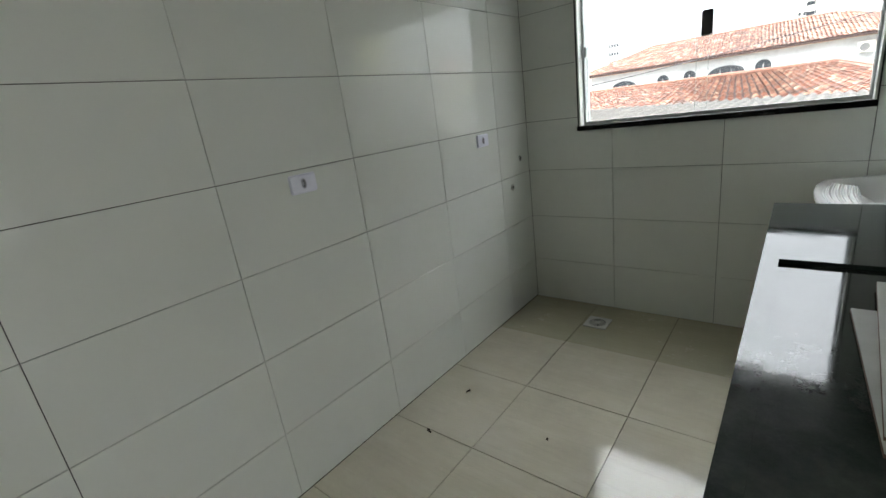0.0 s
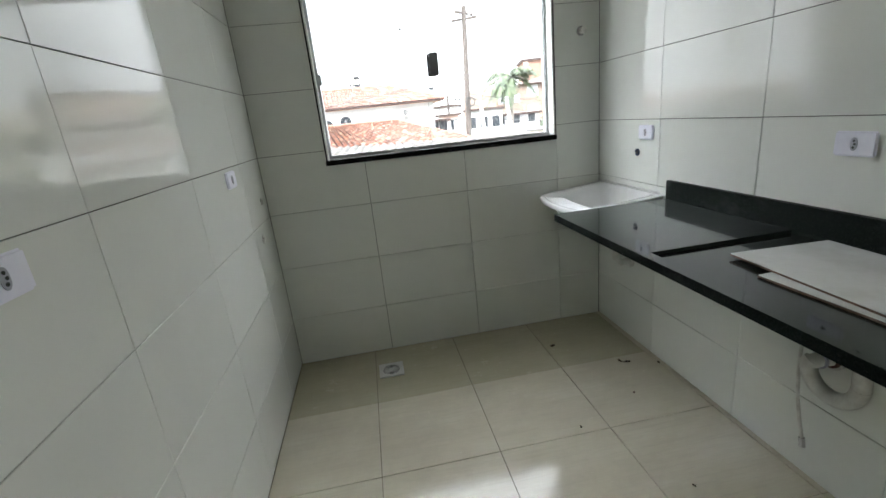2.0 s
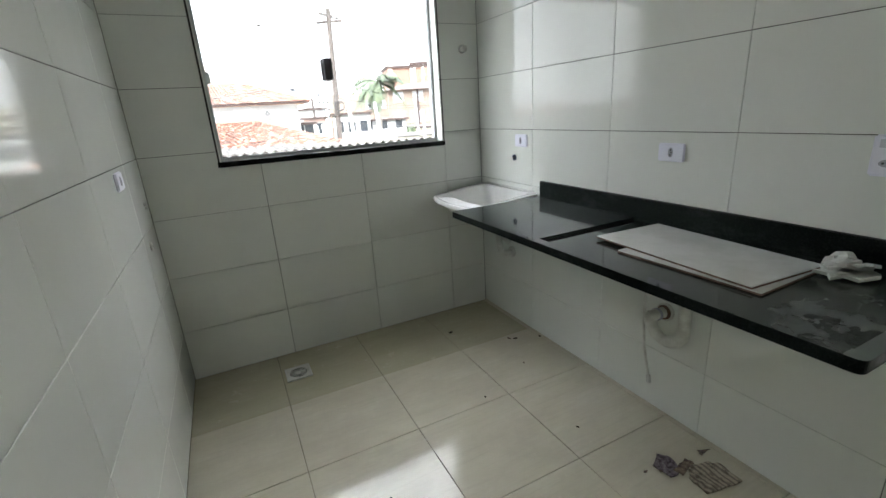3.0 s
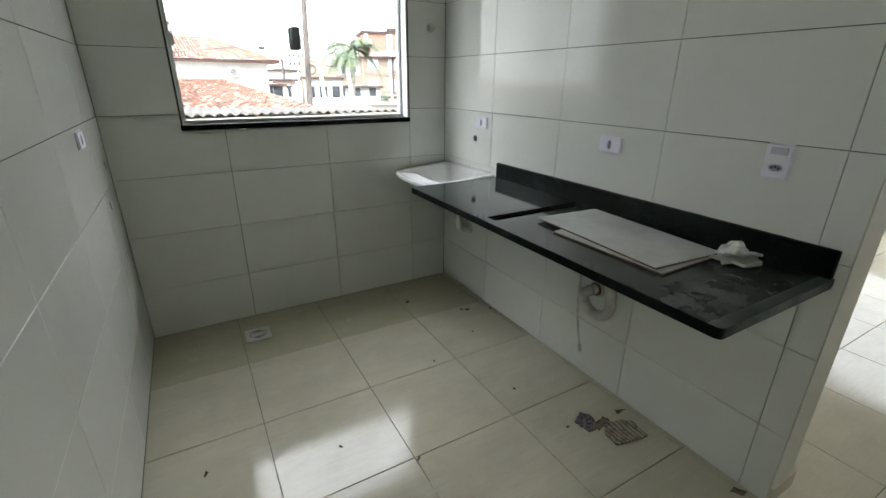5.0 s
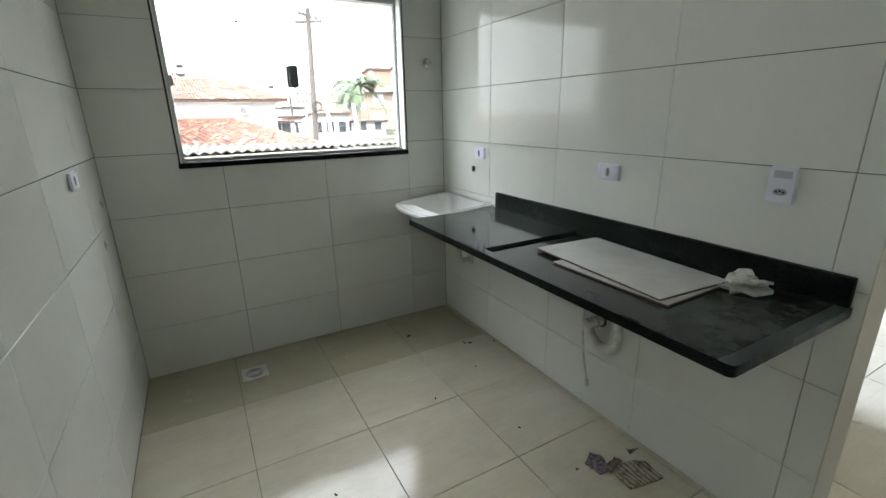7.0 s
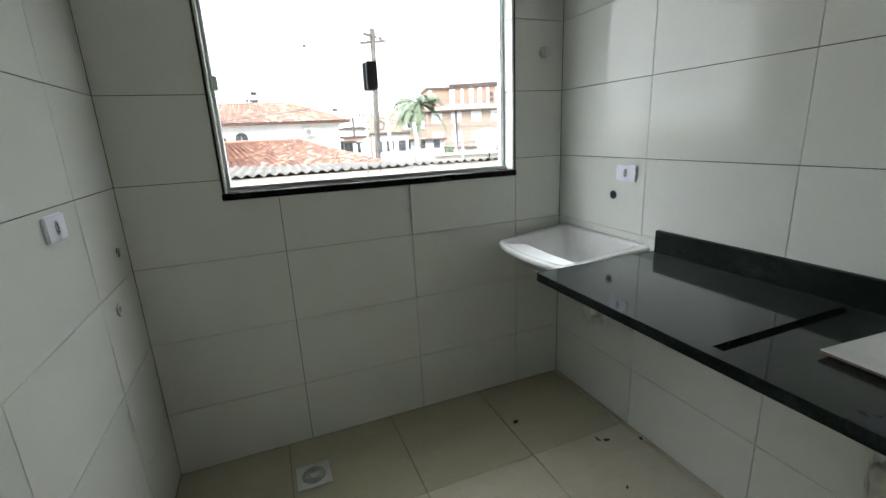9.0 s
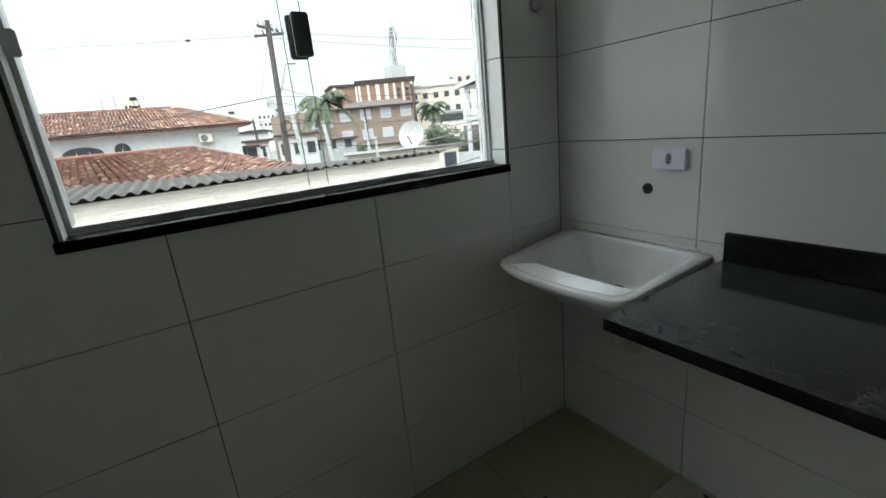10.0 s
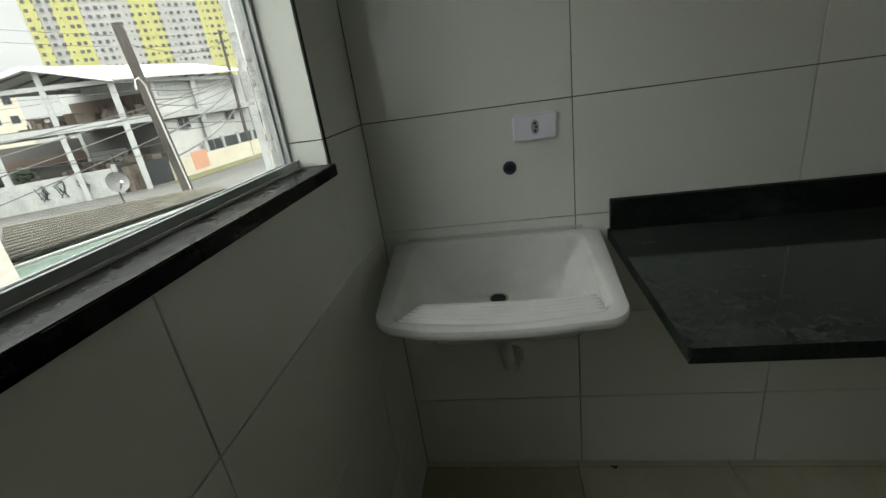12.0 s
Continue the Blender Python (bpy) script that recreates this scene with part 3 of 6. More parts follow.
def build_tub():
    bm = bmesh.new()

    def rim(grow, z):
        return [(x, y, z) for x, y in tub_outline(grow)]

    def bowl(z, *shape):
        return [(x, y, z) for x, y in bowl_outline(*shape)]
    under = [bowl(-0.225, 0.03, 0.22, 0.12, 0.12, 0.04, 0.0), bowl(-0.195, -0.02, 0.232, 0.17, 0.17, 0.05, 0.0), bowl(-0.10, -0.03, 0.236, 0.195, 0.195, 0.05, 0.0),
             bowl(-0.045, -0.10, 0.238, 0.220, 0.225, 0.05, 0.006), bowl(-0.026, -0.165, 0.239, 0.240, 0.240, 0.05, 0.022)]
    outer = [rim(-0.012, -0.027), rim(-0.003, -0.024), rim(0.0, -0.017), rim(0.0, -0.010), rim(-0.003, -0.003), rim(-0.010, 0.0)]
    inner = [bowl(-0.0005, -0.178, 0.216, 0.234, 0.254, 0.040, 0.026), bowl(-0.004, -0.174, 0.212, 0.229, 0.250, 0.040, 0.025), bowl(-0.012, -0.168, 0.209, 0.223, 0.245, 0.040, 0.022),
             bowl(-0.050, -0.155, 0.203, 0.196, 0.234, 0.045, 0.010), bowl(-0.110, -0.120, 0.196, 0.172, 0.206, 0.05, 0.0), bowl(-0.150, -0.060, 0.190, 0.155, 0.190, 0.05, 0.0),
             bowl(-0.166, -0.020, 0.178, 0.130, 0.165, 0.05, 0.0), bowl(-0.170, 0.04, 0.165, 0.09, 0.11, 0.04, 0.0)]
    rings = [[bm.verts.new(p) for p in ring] for ring in under + outer + inner]
    n = len(rings[0])
    for a, b in zip(rings, rings[1:]):
        for j in range(n):
            bm.faces.new((a[j], a[(j + 1) % n], b[(j + 1) % n], b[j]))
    bm.faces.new(rings[-1])
    bm.faces.new(rings[0][::-1])
    bmesh.ops.recalc_face_normals(bm, faces=bm.faces)
    return bm


part("basin", build_tub(), TUB, tub, smooth=True)


def washboard():
    """The ribbed slope between the front lip and its free inner edge."""
    bm = bmesh.new()
    cols, rows = 24, 73
    grid = []
    for i in range(rows):
        f = i / (rows - 1)
        z = -0.0060 - 0.018 * f - (0.012 * ((f - 0.93) / 0.07) ** 2 if f > 0.93 else 0)
        line = []
        for j in range(cols):
            u = -1 + 2 * j / (cols - 1)
            y = (0.219 - 0.05 * f) * (u + 1) / 2 + (0.234 - 0.004 * f) * (u - 1) / 2
            x = -0.175 + 0.106 * f - 0.024 * math.cos(u * math.pi / 2) * (1 - 0.7 * f)
            edge = min(1, (1 - abs(u)) / 0.16)
            rib = 0.0042 * math.sin(f * 6.5 * 2 * math.pi) * edge if 0.08 < f < 0.93 else 0
            line.append(bm.verts.new((x, y, z + rib)))
        grid.append(line)
    for i in range(rows - 1):
        for j in range(cols - 1):
            bm.faces.new((grid[i][j], grid[i][j + 1], grid[i + 1][j + 1], grid[i + 1][j]))
    geom = bmesh.ops.extrude_face_region(bm, geom=bm.faces[:])
    bmesh.ops.translate(bm, verts=[v for v in geom["geom"] if isinstance(v, bmesh.types.BMVert)], vec=(0.004, 0, -0.012))
    bmesh.ops.recalc_face_normals(bm, faces=bm.faces)
    return bm


part("washboard", washboard(), TUB, tub, "ribbed washboard slope", smooth=True)
part("drain", tube([(0.15, 0, -0.1705), (0.15, 0, -0.166)], 0.030, 24), CHROME, tub, "round metal drain")
part("drain_hole", tube([(0.15, 0, -0.1662), (0.15, 0, -0.1655)], 0.023, 20), BLACK, tub)
part("tailpiece", tube([(0.15, 0, -0.222), (0.15, 0, -0.30), (0.20, -0.01, -0.36)], 0.019, 14), PIPE, tub, smooth=True)

bead = thing("sealant_bead", (XR - 0.001, 2.436, 0.904), "thin cracked white sealant bead along the tub rim", "sealant")
part("bead", tube([(0, -0.255, 0), (-0.001, -0.1, 0.002), (0, 0.05, 0.001), (0, 0.26, 0.002)], 0.0045, 8), SLAB, bead)

# ---- slabs and rubbish on the worktop ----


def spare_tile(x, y, z, turn, tilt, half):
    s = thing("spare_tile", (x, y, z), "spare white glazed tile with brown clay edge on the worktop", "tile", "spare tiles on the worktop")
    s.rotation_euler = (radians(tilt), 0, radians(turn))
    part("body", box((-0.160, -half, 0), (0.160, half, 0.005)), CLAY, s, "brown clay body")
    part("glaze", box((-0.1595, 0.0005 - half, 0.005), (0.1595, half - 0.0005, 0.008), 0.001, 1), SLAB, s)
    return s


spare_tile(0.290, 0.945, CTOP - REC + 0.001, 1.0, 0, 0.235)
spare_tile(0.316, 1.020, CTOP - REC + 0.0095, -4.0, 0, 0.298)


def crumpled(at, label):
    s = thing("broken_plastic_piece", at, label, "rubbish")
    rnd = random.Random(4)
    sheets = (((0, 0, 0.012), (0.088, 0.062), (4, -3), 15), ((0.010, 0.018, 0.026), (0.060, 0.050), (-10, 7), 12), ((-0.012, 0.020, 0.042), (0.055, 0.040), (9, -14), 13), ((0.03, -0.012, 0.034), (0.040, 0.026), (-22, 10), 9))
    for c, size, tilt, n in sheets:
        bm = bmesh.new()
        ring = []
        for i in range(n):
            a = 2 * math.pi * (i + rnd.uniform(-0.25, 0.25)) / n
            f = rnd.uniform(0.62, 1.10)
            ring.append((size[0] * f * math.cos(a), size[1] * f * math.sin(a), rnd.uniform(-0.005, 0.005)))
        t = 0.0045
        low = [bm.verts.new((x, y, z - t)) for x, y, z in ring]
        top = [bm.verts.new((x * 0.97, y * 0.97, z + t)) for x, y, z in ring]
        mid = [bm.verts.new((x * 0.45, y * 0.45, z + rnd.uniform(-0.002, 0.012))) for x, y, z in ring]
        for i in range(n):
            k2 = (i + 1) % n
            bm.faces.new((low[i], low[k2], top[k2], top[i]))
            bm.faces.new((top[i], top[k2], mid[k2], mid[i]))
        bm.faces.new(mid)
        bm.faces.new(low[::-1])
        bmesh.ops.recalc_face_normals(bm, faces=bm.faces)
        bmesh.ops.transform(bm, matrix=pose(*c, tilt[0], tilt[1], 0), verts=bm.verts)
        part("shard", bm, CRUMPLE, s)
    return s


piece = crumpled((0.45, 0.655, CTOP - REC + 0.001), "crumpled white plastic piece lying on the granite by the backsplash")
piece.rotation_euler = (0, 0, radians(-40))

# ---- floor drain, paper scraps and debris ----
drain = thing("floor_drain", (-0.898, 2.508, -0.004), "square white plastic floor drain with a round slotted grate", "drain")
bm = boxes(((-0.07, -0.07, 0), (0.07, -0.058, 0.006)), ((-0.07, 0.058, 0), (0.07, 0.07, 0.006)), ((-0.07, -0.058, 0), (-0.058, 0.058, 0.006)), ((0.058, -0.058, 0), (0.07, 0.058, 0.006)))
part("frame", bm, SLAB, drain)
bm = bmesh.new()
n = 32
o = [bm.verts.new((0.0575 * max(-1, min(1, 1.42 * math.cos(2 * math.pi * i / n))), 0.0575 * max(-1, min(1, 1.42 * math.sin(2 * math.pi * i / n))), 0.005)) for i in range(n)]
q = [bm.verts.new((0.050 * math.cos(2 * math.pi * i / n), 0.050 * math.sin(2 * math.pi * i / n), 0.005)) for i in range(n)]
for i in range(n):
    bm.faces.new((o[i], o[(i + 1) % n], q[(i + 1) % n], q[i]))
part("bezel", bm, SLAB, drain)
part("well", box((-0.055, -0.055, 0.0005), (0.055, 0.055, 0.0015)), BLACK, drain)
bm = bmesh.new()
for i in range(22):
    a = 2 * math.pi * i / 22
    u, v = Vector((math.cos(a), math.sin(a), 0)), Vector((-math.sin(a), math.cos(a), 0))
    quad = [u * 0.013 + v * 0.0010, u * 0.013 - v * 0.0010, u * 0.0505 - v * 0.0022, u * 0.0505 + v * 0.0022]
    vs = [bm.verts.new((p.x, p.y, 0.0052)) for p in quad] + [bm.verts.new((p.x, p.y, 0.002)) for p in quad]
    bm.faces.new(vs[:4])
    for j in range(4):
        bm.faces.new((vs[j], vs[(j + 1) % 4], vs[4 + (j + 1) % 4], vs[4 + j]))
part("grate", bm, SLAB, drain, "slotted round grate")
part("grate_hub", tube([(0, 0, 0.0015), (0, 0, 0.0054)], 0.014, 20), SLAB, drain)


def scrap(name, pts, at, mat, label, category, h=0.002, seed=1):
    """A torn thin piece with an uneven, slightly curled top."""
    rnd = random.Random(seed)
    bm = bmesh.new()
    out = []
    for a, b in zip(pts, pts[1:] + pts[:1]):
        for i in range(4):
            f = i / 4
            out.append((a[0] + (b[0] - a[0]) * f + rnd.uniform(-0.003, 0.003), a[1] + (b[1] - a[1]) * f + rnd.uniform(-0.003, 0.003)))
    c = (sum(p[0] for p in out) / len(out), sum(p[1] for p in out) / len(out))
    low = [bm.verts.new((x, y, 0)) for x, y in out]
    top = [bm.verts.new((x, y, h + rnd.uniform(0, h * 1.6))) for x, y in out]
    m = bm.verts.new((*c, h * 0.7))
    n = len(out)
    for i in range(n):
        j = (i + 1) % n
        bm.faces.new((low[i], low[j], top[j], top[i]))
        bm.faces.new((top[i], top[j], m))
    bm.faces.new(low[::-1])
    bmesh.ops.recalc_face_normals(bm, faces=bm.faces)
    s = link(name, bm, mat)
    s.location = at
    return tagged(s, label, category, "scraps on the kitchen floor")


scrap("paper_scrap", [(-0.06, -0.04), (-0.07, 0.035), (-0.01, 0.065), (0.02, 0.03), (-0.0, -0.045)], (0.305, 1.0, 0.0), PAPER, "small torn purple-grey printed paper scrap on the floor tiles", "rubbish", 0.003, 3)
scrap("cardboard_scrap", [(-0.085, -0.06), (-0.075, 0.02), (-0.03, 0.055), (0.05, 0.04), (0.085, 0.0), (0.075, -0.085), (0.0, -0.075)], (0.372, 0.905, 0.0), STRIPED, "torn brown cardboard scrap with faded striped print on the floor tiles", "rubbish", 0.004, 5)
scrap("paper_scrap", [(-0.05, -0.018), (-0.055, 0.016), (0.03, 0.030), (0.04, 0.0)], (0.335, 0.960, 0.006), CARD, "dark brown torn paper strip lying against the cardboard", "rubbish", 0.002, 7)
scrap("cardboard_scrap", [(-0.03, -0.012), (-0.022, 0.014), (0.03, -0.006)], (0.475, 0.985, 0.0), CARD, "small brown cardboard sliver on the floor tiles", "rubbish", 0.002, 9)
for i, (x, y, r) in enumerate(((0.185, 1.028, 0.010), (-1.229, 1.533, 0.014), (-1.22, 1.199, 0.016), (-0.472, 1.196, 0.013), (-0.362, 0.79, 0.022), (0.066, 2.442, 0.015),
                               (0.340, 2.172, 0.015), (0.372, 2.150, 0.014), (0.517, 2.092, 0.010), (0.505, 0.470, 0.03), (0.593, 0.307, 0.028), (-0.73, 1.413, 0.006), (0.24, 1.0, 0.007), (-0.1, 1.75, 0.006), (-0.55, 0.62, 0.006), (0.25, 1.9, 0.006), (0.14, 1.35, 0.006))):
    scrap("debris_flake", [(-r, -r * 0.3), (-r * 0.4, r * 0.45), (r, r * 0.3), (r * 0.5, -r * 0.4)], (x, y, 0.0), DRY_LEAF if i % 3 else CARD,
          "dark dry flake of debris on the floor tiles", "debris", 0.0025, 20 + i).rotation_euler = (0, 0, i * 1.3)

# ---- skirting on the end of the partition ----
skirting = structure("baseboard", box((XR - 0.004, PART_END - 0.012, 0.0), (PART_OUT + 0.012, PART_END, 0.075), 0.001), FLOOR_TILE)
structure("baseboard_living", box((PART_OUT, PART_END, 0.0), (PART_OUT + 0.012, YB, 0.075), 0.001), FLOOR_TILE)

# ---- outside: ground, neighbours, street and town ----
GZ = -3.2
k = Mat("street_ground", (0.12, 0.12, 0.11), 0.9)
k.color(k.ramp(k.noise(0.4, 8), [(0.3, (0.07, 0.07, 0.067)), (0.7, (0.13, 0.127, 0.118))]))
k.bump(k.noise(9, 5), 0.5, 0.02)
STREET = k.m
k = Mat("weedy_verge", (0.10, 0.12, 0.05), 0.95)
k.color(k.ramp(k.noise(2.5, 8, 0.7), [(0.35, (0.05, 0.08, 0.025)), (0.5, (0.13, 0.13, 0.06)), (0.65, (0.25, 0.21, 0.14))]))
VERGE = k.m


def wall_mat(name, a, b, scale=0.8, bump=0.0, rough=0.85):
    k = Mat(name, a, rough)
    c = k.ramp(k.noise(scale, 8, 0.65), [(0.32, a), (0.68, b)])
    stain = k.noise(1.2, 7, 0.7, (1, 1, 0.18))
    c = k.mix(k.scalar(stain, 0.0, 0.30, 0.52, 0.78), c, tuple(v * 0.45 for v in a))
    c = k.mix(k.scalar(k.noise(5.5, 8, 0.75), 0.0, 0.35, 0.5, 0.7), c, tuple(v * 0.5 for v in a))
    k.color(c)
    k.bump(k.noise(12, 4), 0.4, 0.01)
    return k.m


WHITE_WALL = wall_mat("white_house_paint", (0.50, 0.51, 0.50), (0.58, 0.58, 0.57))
CREAM_WALL = wall_mat("cream_wall", (0.56, 0.52, 0.42), (0.64, 0.60, 0.50))
GREY_WALL = wall_mat("grey_render", (0.33, 0.34, 0.33), (0.46, 0.47, 0.455), 1.6)
ORANGE_BRICK = wall_mat("orange_facing_brick", (0.225, 0.13, 0.094), (0.285, 0.172, 0.128), 3)
BROWN_BRICK = wall_mat("tan_brown_brick", (0.205, 0.155, 0.118), (0.265, 0.205, 0.162), 4)
TOWER_PANE = Mat("tower_window_glass", (0.10, 0.10, 0.105), 0.2).m
PINK_WALL = wall_mat("pink_render", (0.52, 0.38, 0.34), (0.60, 0.45, 0.40))
MINT = wall_mat("mint_green_paint", (0.42, 0.55, 0.49), (0.48, 0.60, 0.54), 2)
YELLOW = wall_mat("yellow_render", (0.40, 0.39, 0.15), (0.46, 0.45, 0.20), 0.5)
PALE_TOWER = wall_mat("pale_render", (0.36, 0.355, 0.345), (0.42, 0.415, 0.405), 0.5)
CONCRETE = wall_mat("white_concrete", (0.36, 0.375, 0.37), (0.47, 0.48, 0.47), 2)
DARK_WALL = wall_mat("plain_dark_grey", (0.10, 0.10, 0.10), (0.18, 0.17, 0.16), 1.5)
DARK_GATE = Mat("dark_gate_paint", (0.03, 0.035, 0.04), 0.6).m
RUST = wall_mat("rusty_scrap", (0.05, 0.042, 0.035), (0.20, 0.165, 0.135), 1.5)
BRICK_HEAP = wall_mat("rough_red_brown_brick", (0.12, 0.082, 0.065), (0.20, 0.155, 0.13), 4)
ORANGE_PAINT = wall_mat("orange_paint", (0.55, 0.27, 0.17), (0.62, 0.36, 0.26), 2)
PEACH = Mat("peach_fascia", (0.62, 0.40, 0.25), 0.7).m
WINDOW_DARK = Mat("far_window_glass", (0.035, 0.04, 0.045), 0.15).m
SHADE_GREY = Mat("grey_roller_blind", (0.38, 0.40, 0.42), 0.6).m
k = Mat("clay_roof_tile", (0.34, 0.13, 0.07), 0.85)
geo = k.n.new("ShaderNodeNewGeometry")
isl = k.ramp(geo.outputs["Random Per Island"], [(0, (0.05, 0.028, 0.020)), (0.35, (0.12, 0.046, 0.029)), (0.75, (0.20, 0.080, 0.047)), (0.9, (0.25, 0.155, 0.105)), (1, (0.36, 0.28, 0.21))])
roofed = k.mix(k.scalar(k.noise(1.1, 8, 0.7), 0.0, 0.65, 0.42, 0.68), isl, (0.085, 0.055, 0.045))
k.color(k.mix(k.scalar(k.noise(2.4, 8, 0.75), 0.0, 0.25, 0.55, 0.7), roofed, (0.36, 0.29, 0.23)))
CLAY_ROOF = k.m
ROOF_DARK = Mat("roof_underlay", (0.05, 0.03, 0.025), 0.9).m
BROWN_ROOF = wall_mat("brown_roof_sheet", (0.042, 0.029, 0.025), (0.075, 0.05, 0.042), 2)
k = Mat("weathered_fibre_cement", (0.25, 0.24, 0.22), 0.92)
c0 = k.ramp(k.noise(2.2, 8, 0.7), [(0.35, (0.018, 0.015, 0.012)), (0.52, (0.042, 0.036, 0.029)), (0.68, (0.085, 0.075, 0.06))])
k.color(c0)
k.bump(k.noise(30, 5), 0.5, 0.004)
FIBRE = k.m
# shade between the ribs of corrugated roofs, put into the colour of their troughs
k = Mat("trough_shade_tone", (0.06, 0.058, 0.045), 0.95)
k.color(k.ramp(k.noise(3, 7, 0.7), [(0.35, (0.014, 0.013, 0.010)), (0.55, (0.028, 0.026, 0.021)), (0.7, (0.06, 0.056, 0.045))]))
TROUGH_SHADE = k.m
k = Mat("mossy_fibre_cement", (0.2, 0.19, 0.14), 0.92)
k.color(k.ramp(k.noise(2.8, 8, 0.7), [(0.35, (0.05, 0.045, 0.034)), (0.52, (0.11, 0.10, 0.08)), (0.68, (0.21, 0.20, 0.165))]))
MOSSY = k.m
k = Mat("white_painted_brick", (0.76, 0.71, 0.61), 0.8)
c0 = k.ramp(k.random(), [(0, (0.79, 0.74, 0.66)), (1, (0.83, 0.785, 0.71))])
k.color(k.mix(k.scalar(k.noise(4, 8, 0.7), 0.0, 0.35, 0.55, 0.75), c0, (0.46, 0.41, 0.33)))
k.bump(k.noise(12, 6, 0.7, (0.4, 1, 2.0)), 1.0, 0.024)
PAINTED_BRICK = k.m
k = Mat("weathered_pole_concrete", (0.12, 0.10, 0.09), 0.9)
k.color(k.ramp(k.noise(3, 7, 0.6, (1, 1, 0.2)), [(0.35, (0.05, 0.042, 0.037)), (0.65, (0.10, 0.088, 0.078))]))
POLE = k.m
CABLE = Mat("black_cable", (0.03, 0.03, 0.03), 0.6).m
GREY_CABLE = Mat("sun_bleached_cable", (0.13, 0.13, 0.13), 0.7).m
k = Mat("palm_green", (0.06, 0.09, 0.03), 0.6)
geo = k.n.new("ShaderNodeNewGeometry")
k.color(k.ramp(geo.outputs["Random Per Island"], [(0, (0.015, 0.028, 0.012)), (0.6, (0.038, 0.062, 0.024)), (1, (0.10, 0.12, 0.05))]))
LEAF = k.m
k = Mat("palm_bark", (0.24, 0.21, 0.18), 0.9)
k.color(k.ramp(k.noise(3, 6, 0.6, (1, 1, 6)), [(0.35, (0.15, 0.13, 0.11)), (0.65, (0.32, 0.29, 0.25))]))
BARK = k.m

tagged(link("ground", box((-1500, -1500, GZ - 0.5), (1500, 1500, GZ)), STREET), kind="structure")
tagged(link("verge", prism([(29.2, 25.6), (60, 23.4), (60, 25.4), (29.0, 27.6)], GZ, GZ + 0.06), VERGE), kind="structure")


def corr_sheet(bl, br, tr, tl, pitch, amp, thick, rows=6, dark=(2, 3, 4, 5)):
    """A corrugated sheet over four corners, its ribs running from the bottom edge to the top edge."""
    bl, br, tr, tl = map(Vector, (bl, br, tr, tl))
    n = max(8, int((br - bl).length / pitch * 8))
    bm = bmesh.new()
    layers = []
    for dz in (0, -thick):
        grid = []
        for j in range(rows + 1):
            line = []
            for i in range(n + 1):
                u, v = i / n, j / rows
                p = bl.lerp(br, u).lerp(tl.lerp(tr, u), v)
                line.append(bm.verts.new((p.x, p.y, p.z + amp * math.cos(2 * math.pi * i / 8) + dz)))
            grid.append(line)
        layers.append(grid)
    for s, grid in enumerate(layers):
        for j in range(rows):
            for i in range(n):
                f = (grid[j][i], grid[j][i + 1], grid[j + 1][i + 1], grid[j + 1][i])
                # faces listed in dark take the second material, a painted shade
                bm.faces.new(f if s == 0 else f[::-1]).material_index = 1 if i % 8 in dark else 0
    a, b = layers
    for i in range(n):
        bm.faces.new((b[0][i], b[0][i + 1], a[0][i + 1], a[0][i]))
        bm.faces.new((a[-1][i], a[-1][i + 1], b[-1][i + 1], b[-1][i]))
    return bm


def clay_facet(bm, bl, br, tr, tl, pitch=0.24, row=0.42, seed=1):
    """Half-round clay tiles in courses over four corners."""
    rnd = random.Random(seed)
    bl, br, tr, tl = map(Vector, (bl, br, tr, tl))
    wide = max((br - bl).length, (tr - tl).length)
    rows = max(2, int(((tl + tr) / 2 - (bl + br) / 2).length / row))
    up = (br - bl).cross(tl - bl) if (tl - bl).length > 0.1 else (br - bl).cross(tr - bl)
    up.normalize()
    for j in range(rows):
        v0, v1 = j / rows, (j + 1.12) / rows
        a0, b0 = bl.lerp(tl, v0), br.lerp(tr, v0)
        a1, b1 = bl.lerp(tl, min(v1, 1)), br.lerp(tr, min(v1, 1))
        cols = max(1, int((b0 - a0).length / pitch))
        for i in range(cols):
            w = rnd.uniform(-0.02, 0.02) / max(1, cols)
            lift = rnd.uniform(0.0, 0.02)
            rim = []
            for a, b, k, drop in ((a0, b0, 0.055, 0.030), (a1, b1, 0.045, 0.0)):
                ring = []
                for s in range(5):
                    f = (i + 0.08 + 0.84 * s / 4) / cols + w
                    ring.append(bm.verts.new(a.lerp(b, f) + up * (k * math.sin(math.pi * s / 4) + drop + lift)))
                rim.append(ring)
            for s in range(4):
                bm.faces.new((rim[0][s], rim[0][s + 1], rim[1][s + 1], rim[1][s]))
            bm.faces.new(rim[0][::-1])


def facet(bm, pts, drop=0.03):
    vs = [bm.verts.new((p[0], p[1], p[2] - drop)) for p in pts]
    ws = [bm.verts.new((p[0], p[1], p[2] - drop - 0.10)) for p in pts]
    bm.faces.new(vs)
    bm.faces.new(ws[::-1])
    n = len(pts)
    for i in range(n):
        bm.faces.new((vs[i], ws[i], ws[(i + 1) % n], vs[(i + 1) % n]))


# -- white painted brick wall with its fibre-cement roof --
WY, WTOP = 9.2, 0.78
brick_wall = tagged(link("boundary_wall", box((-9, WY + 0.007, GZ), (4.09, WY + 0.16, WTOP)), PAINTED_BRICK), kind="structure")


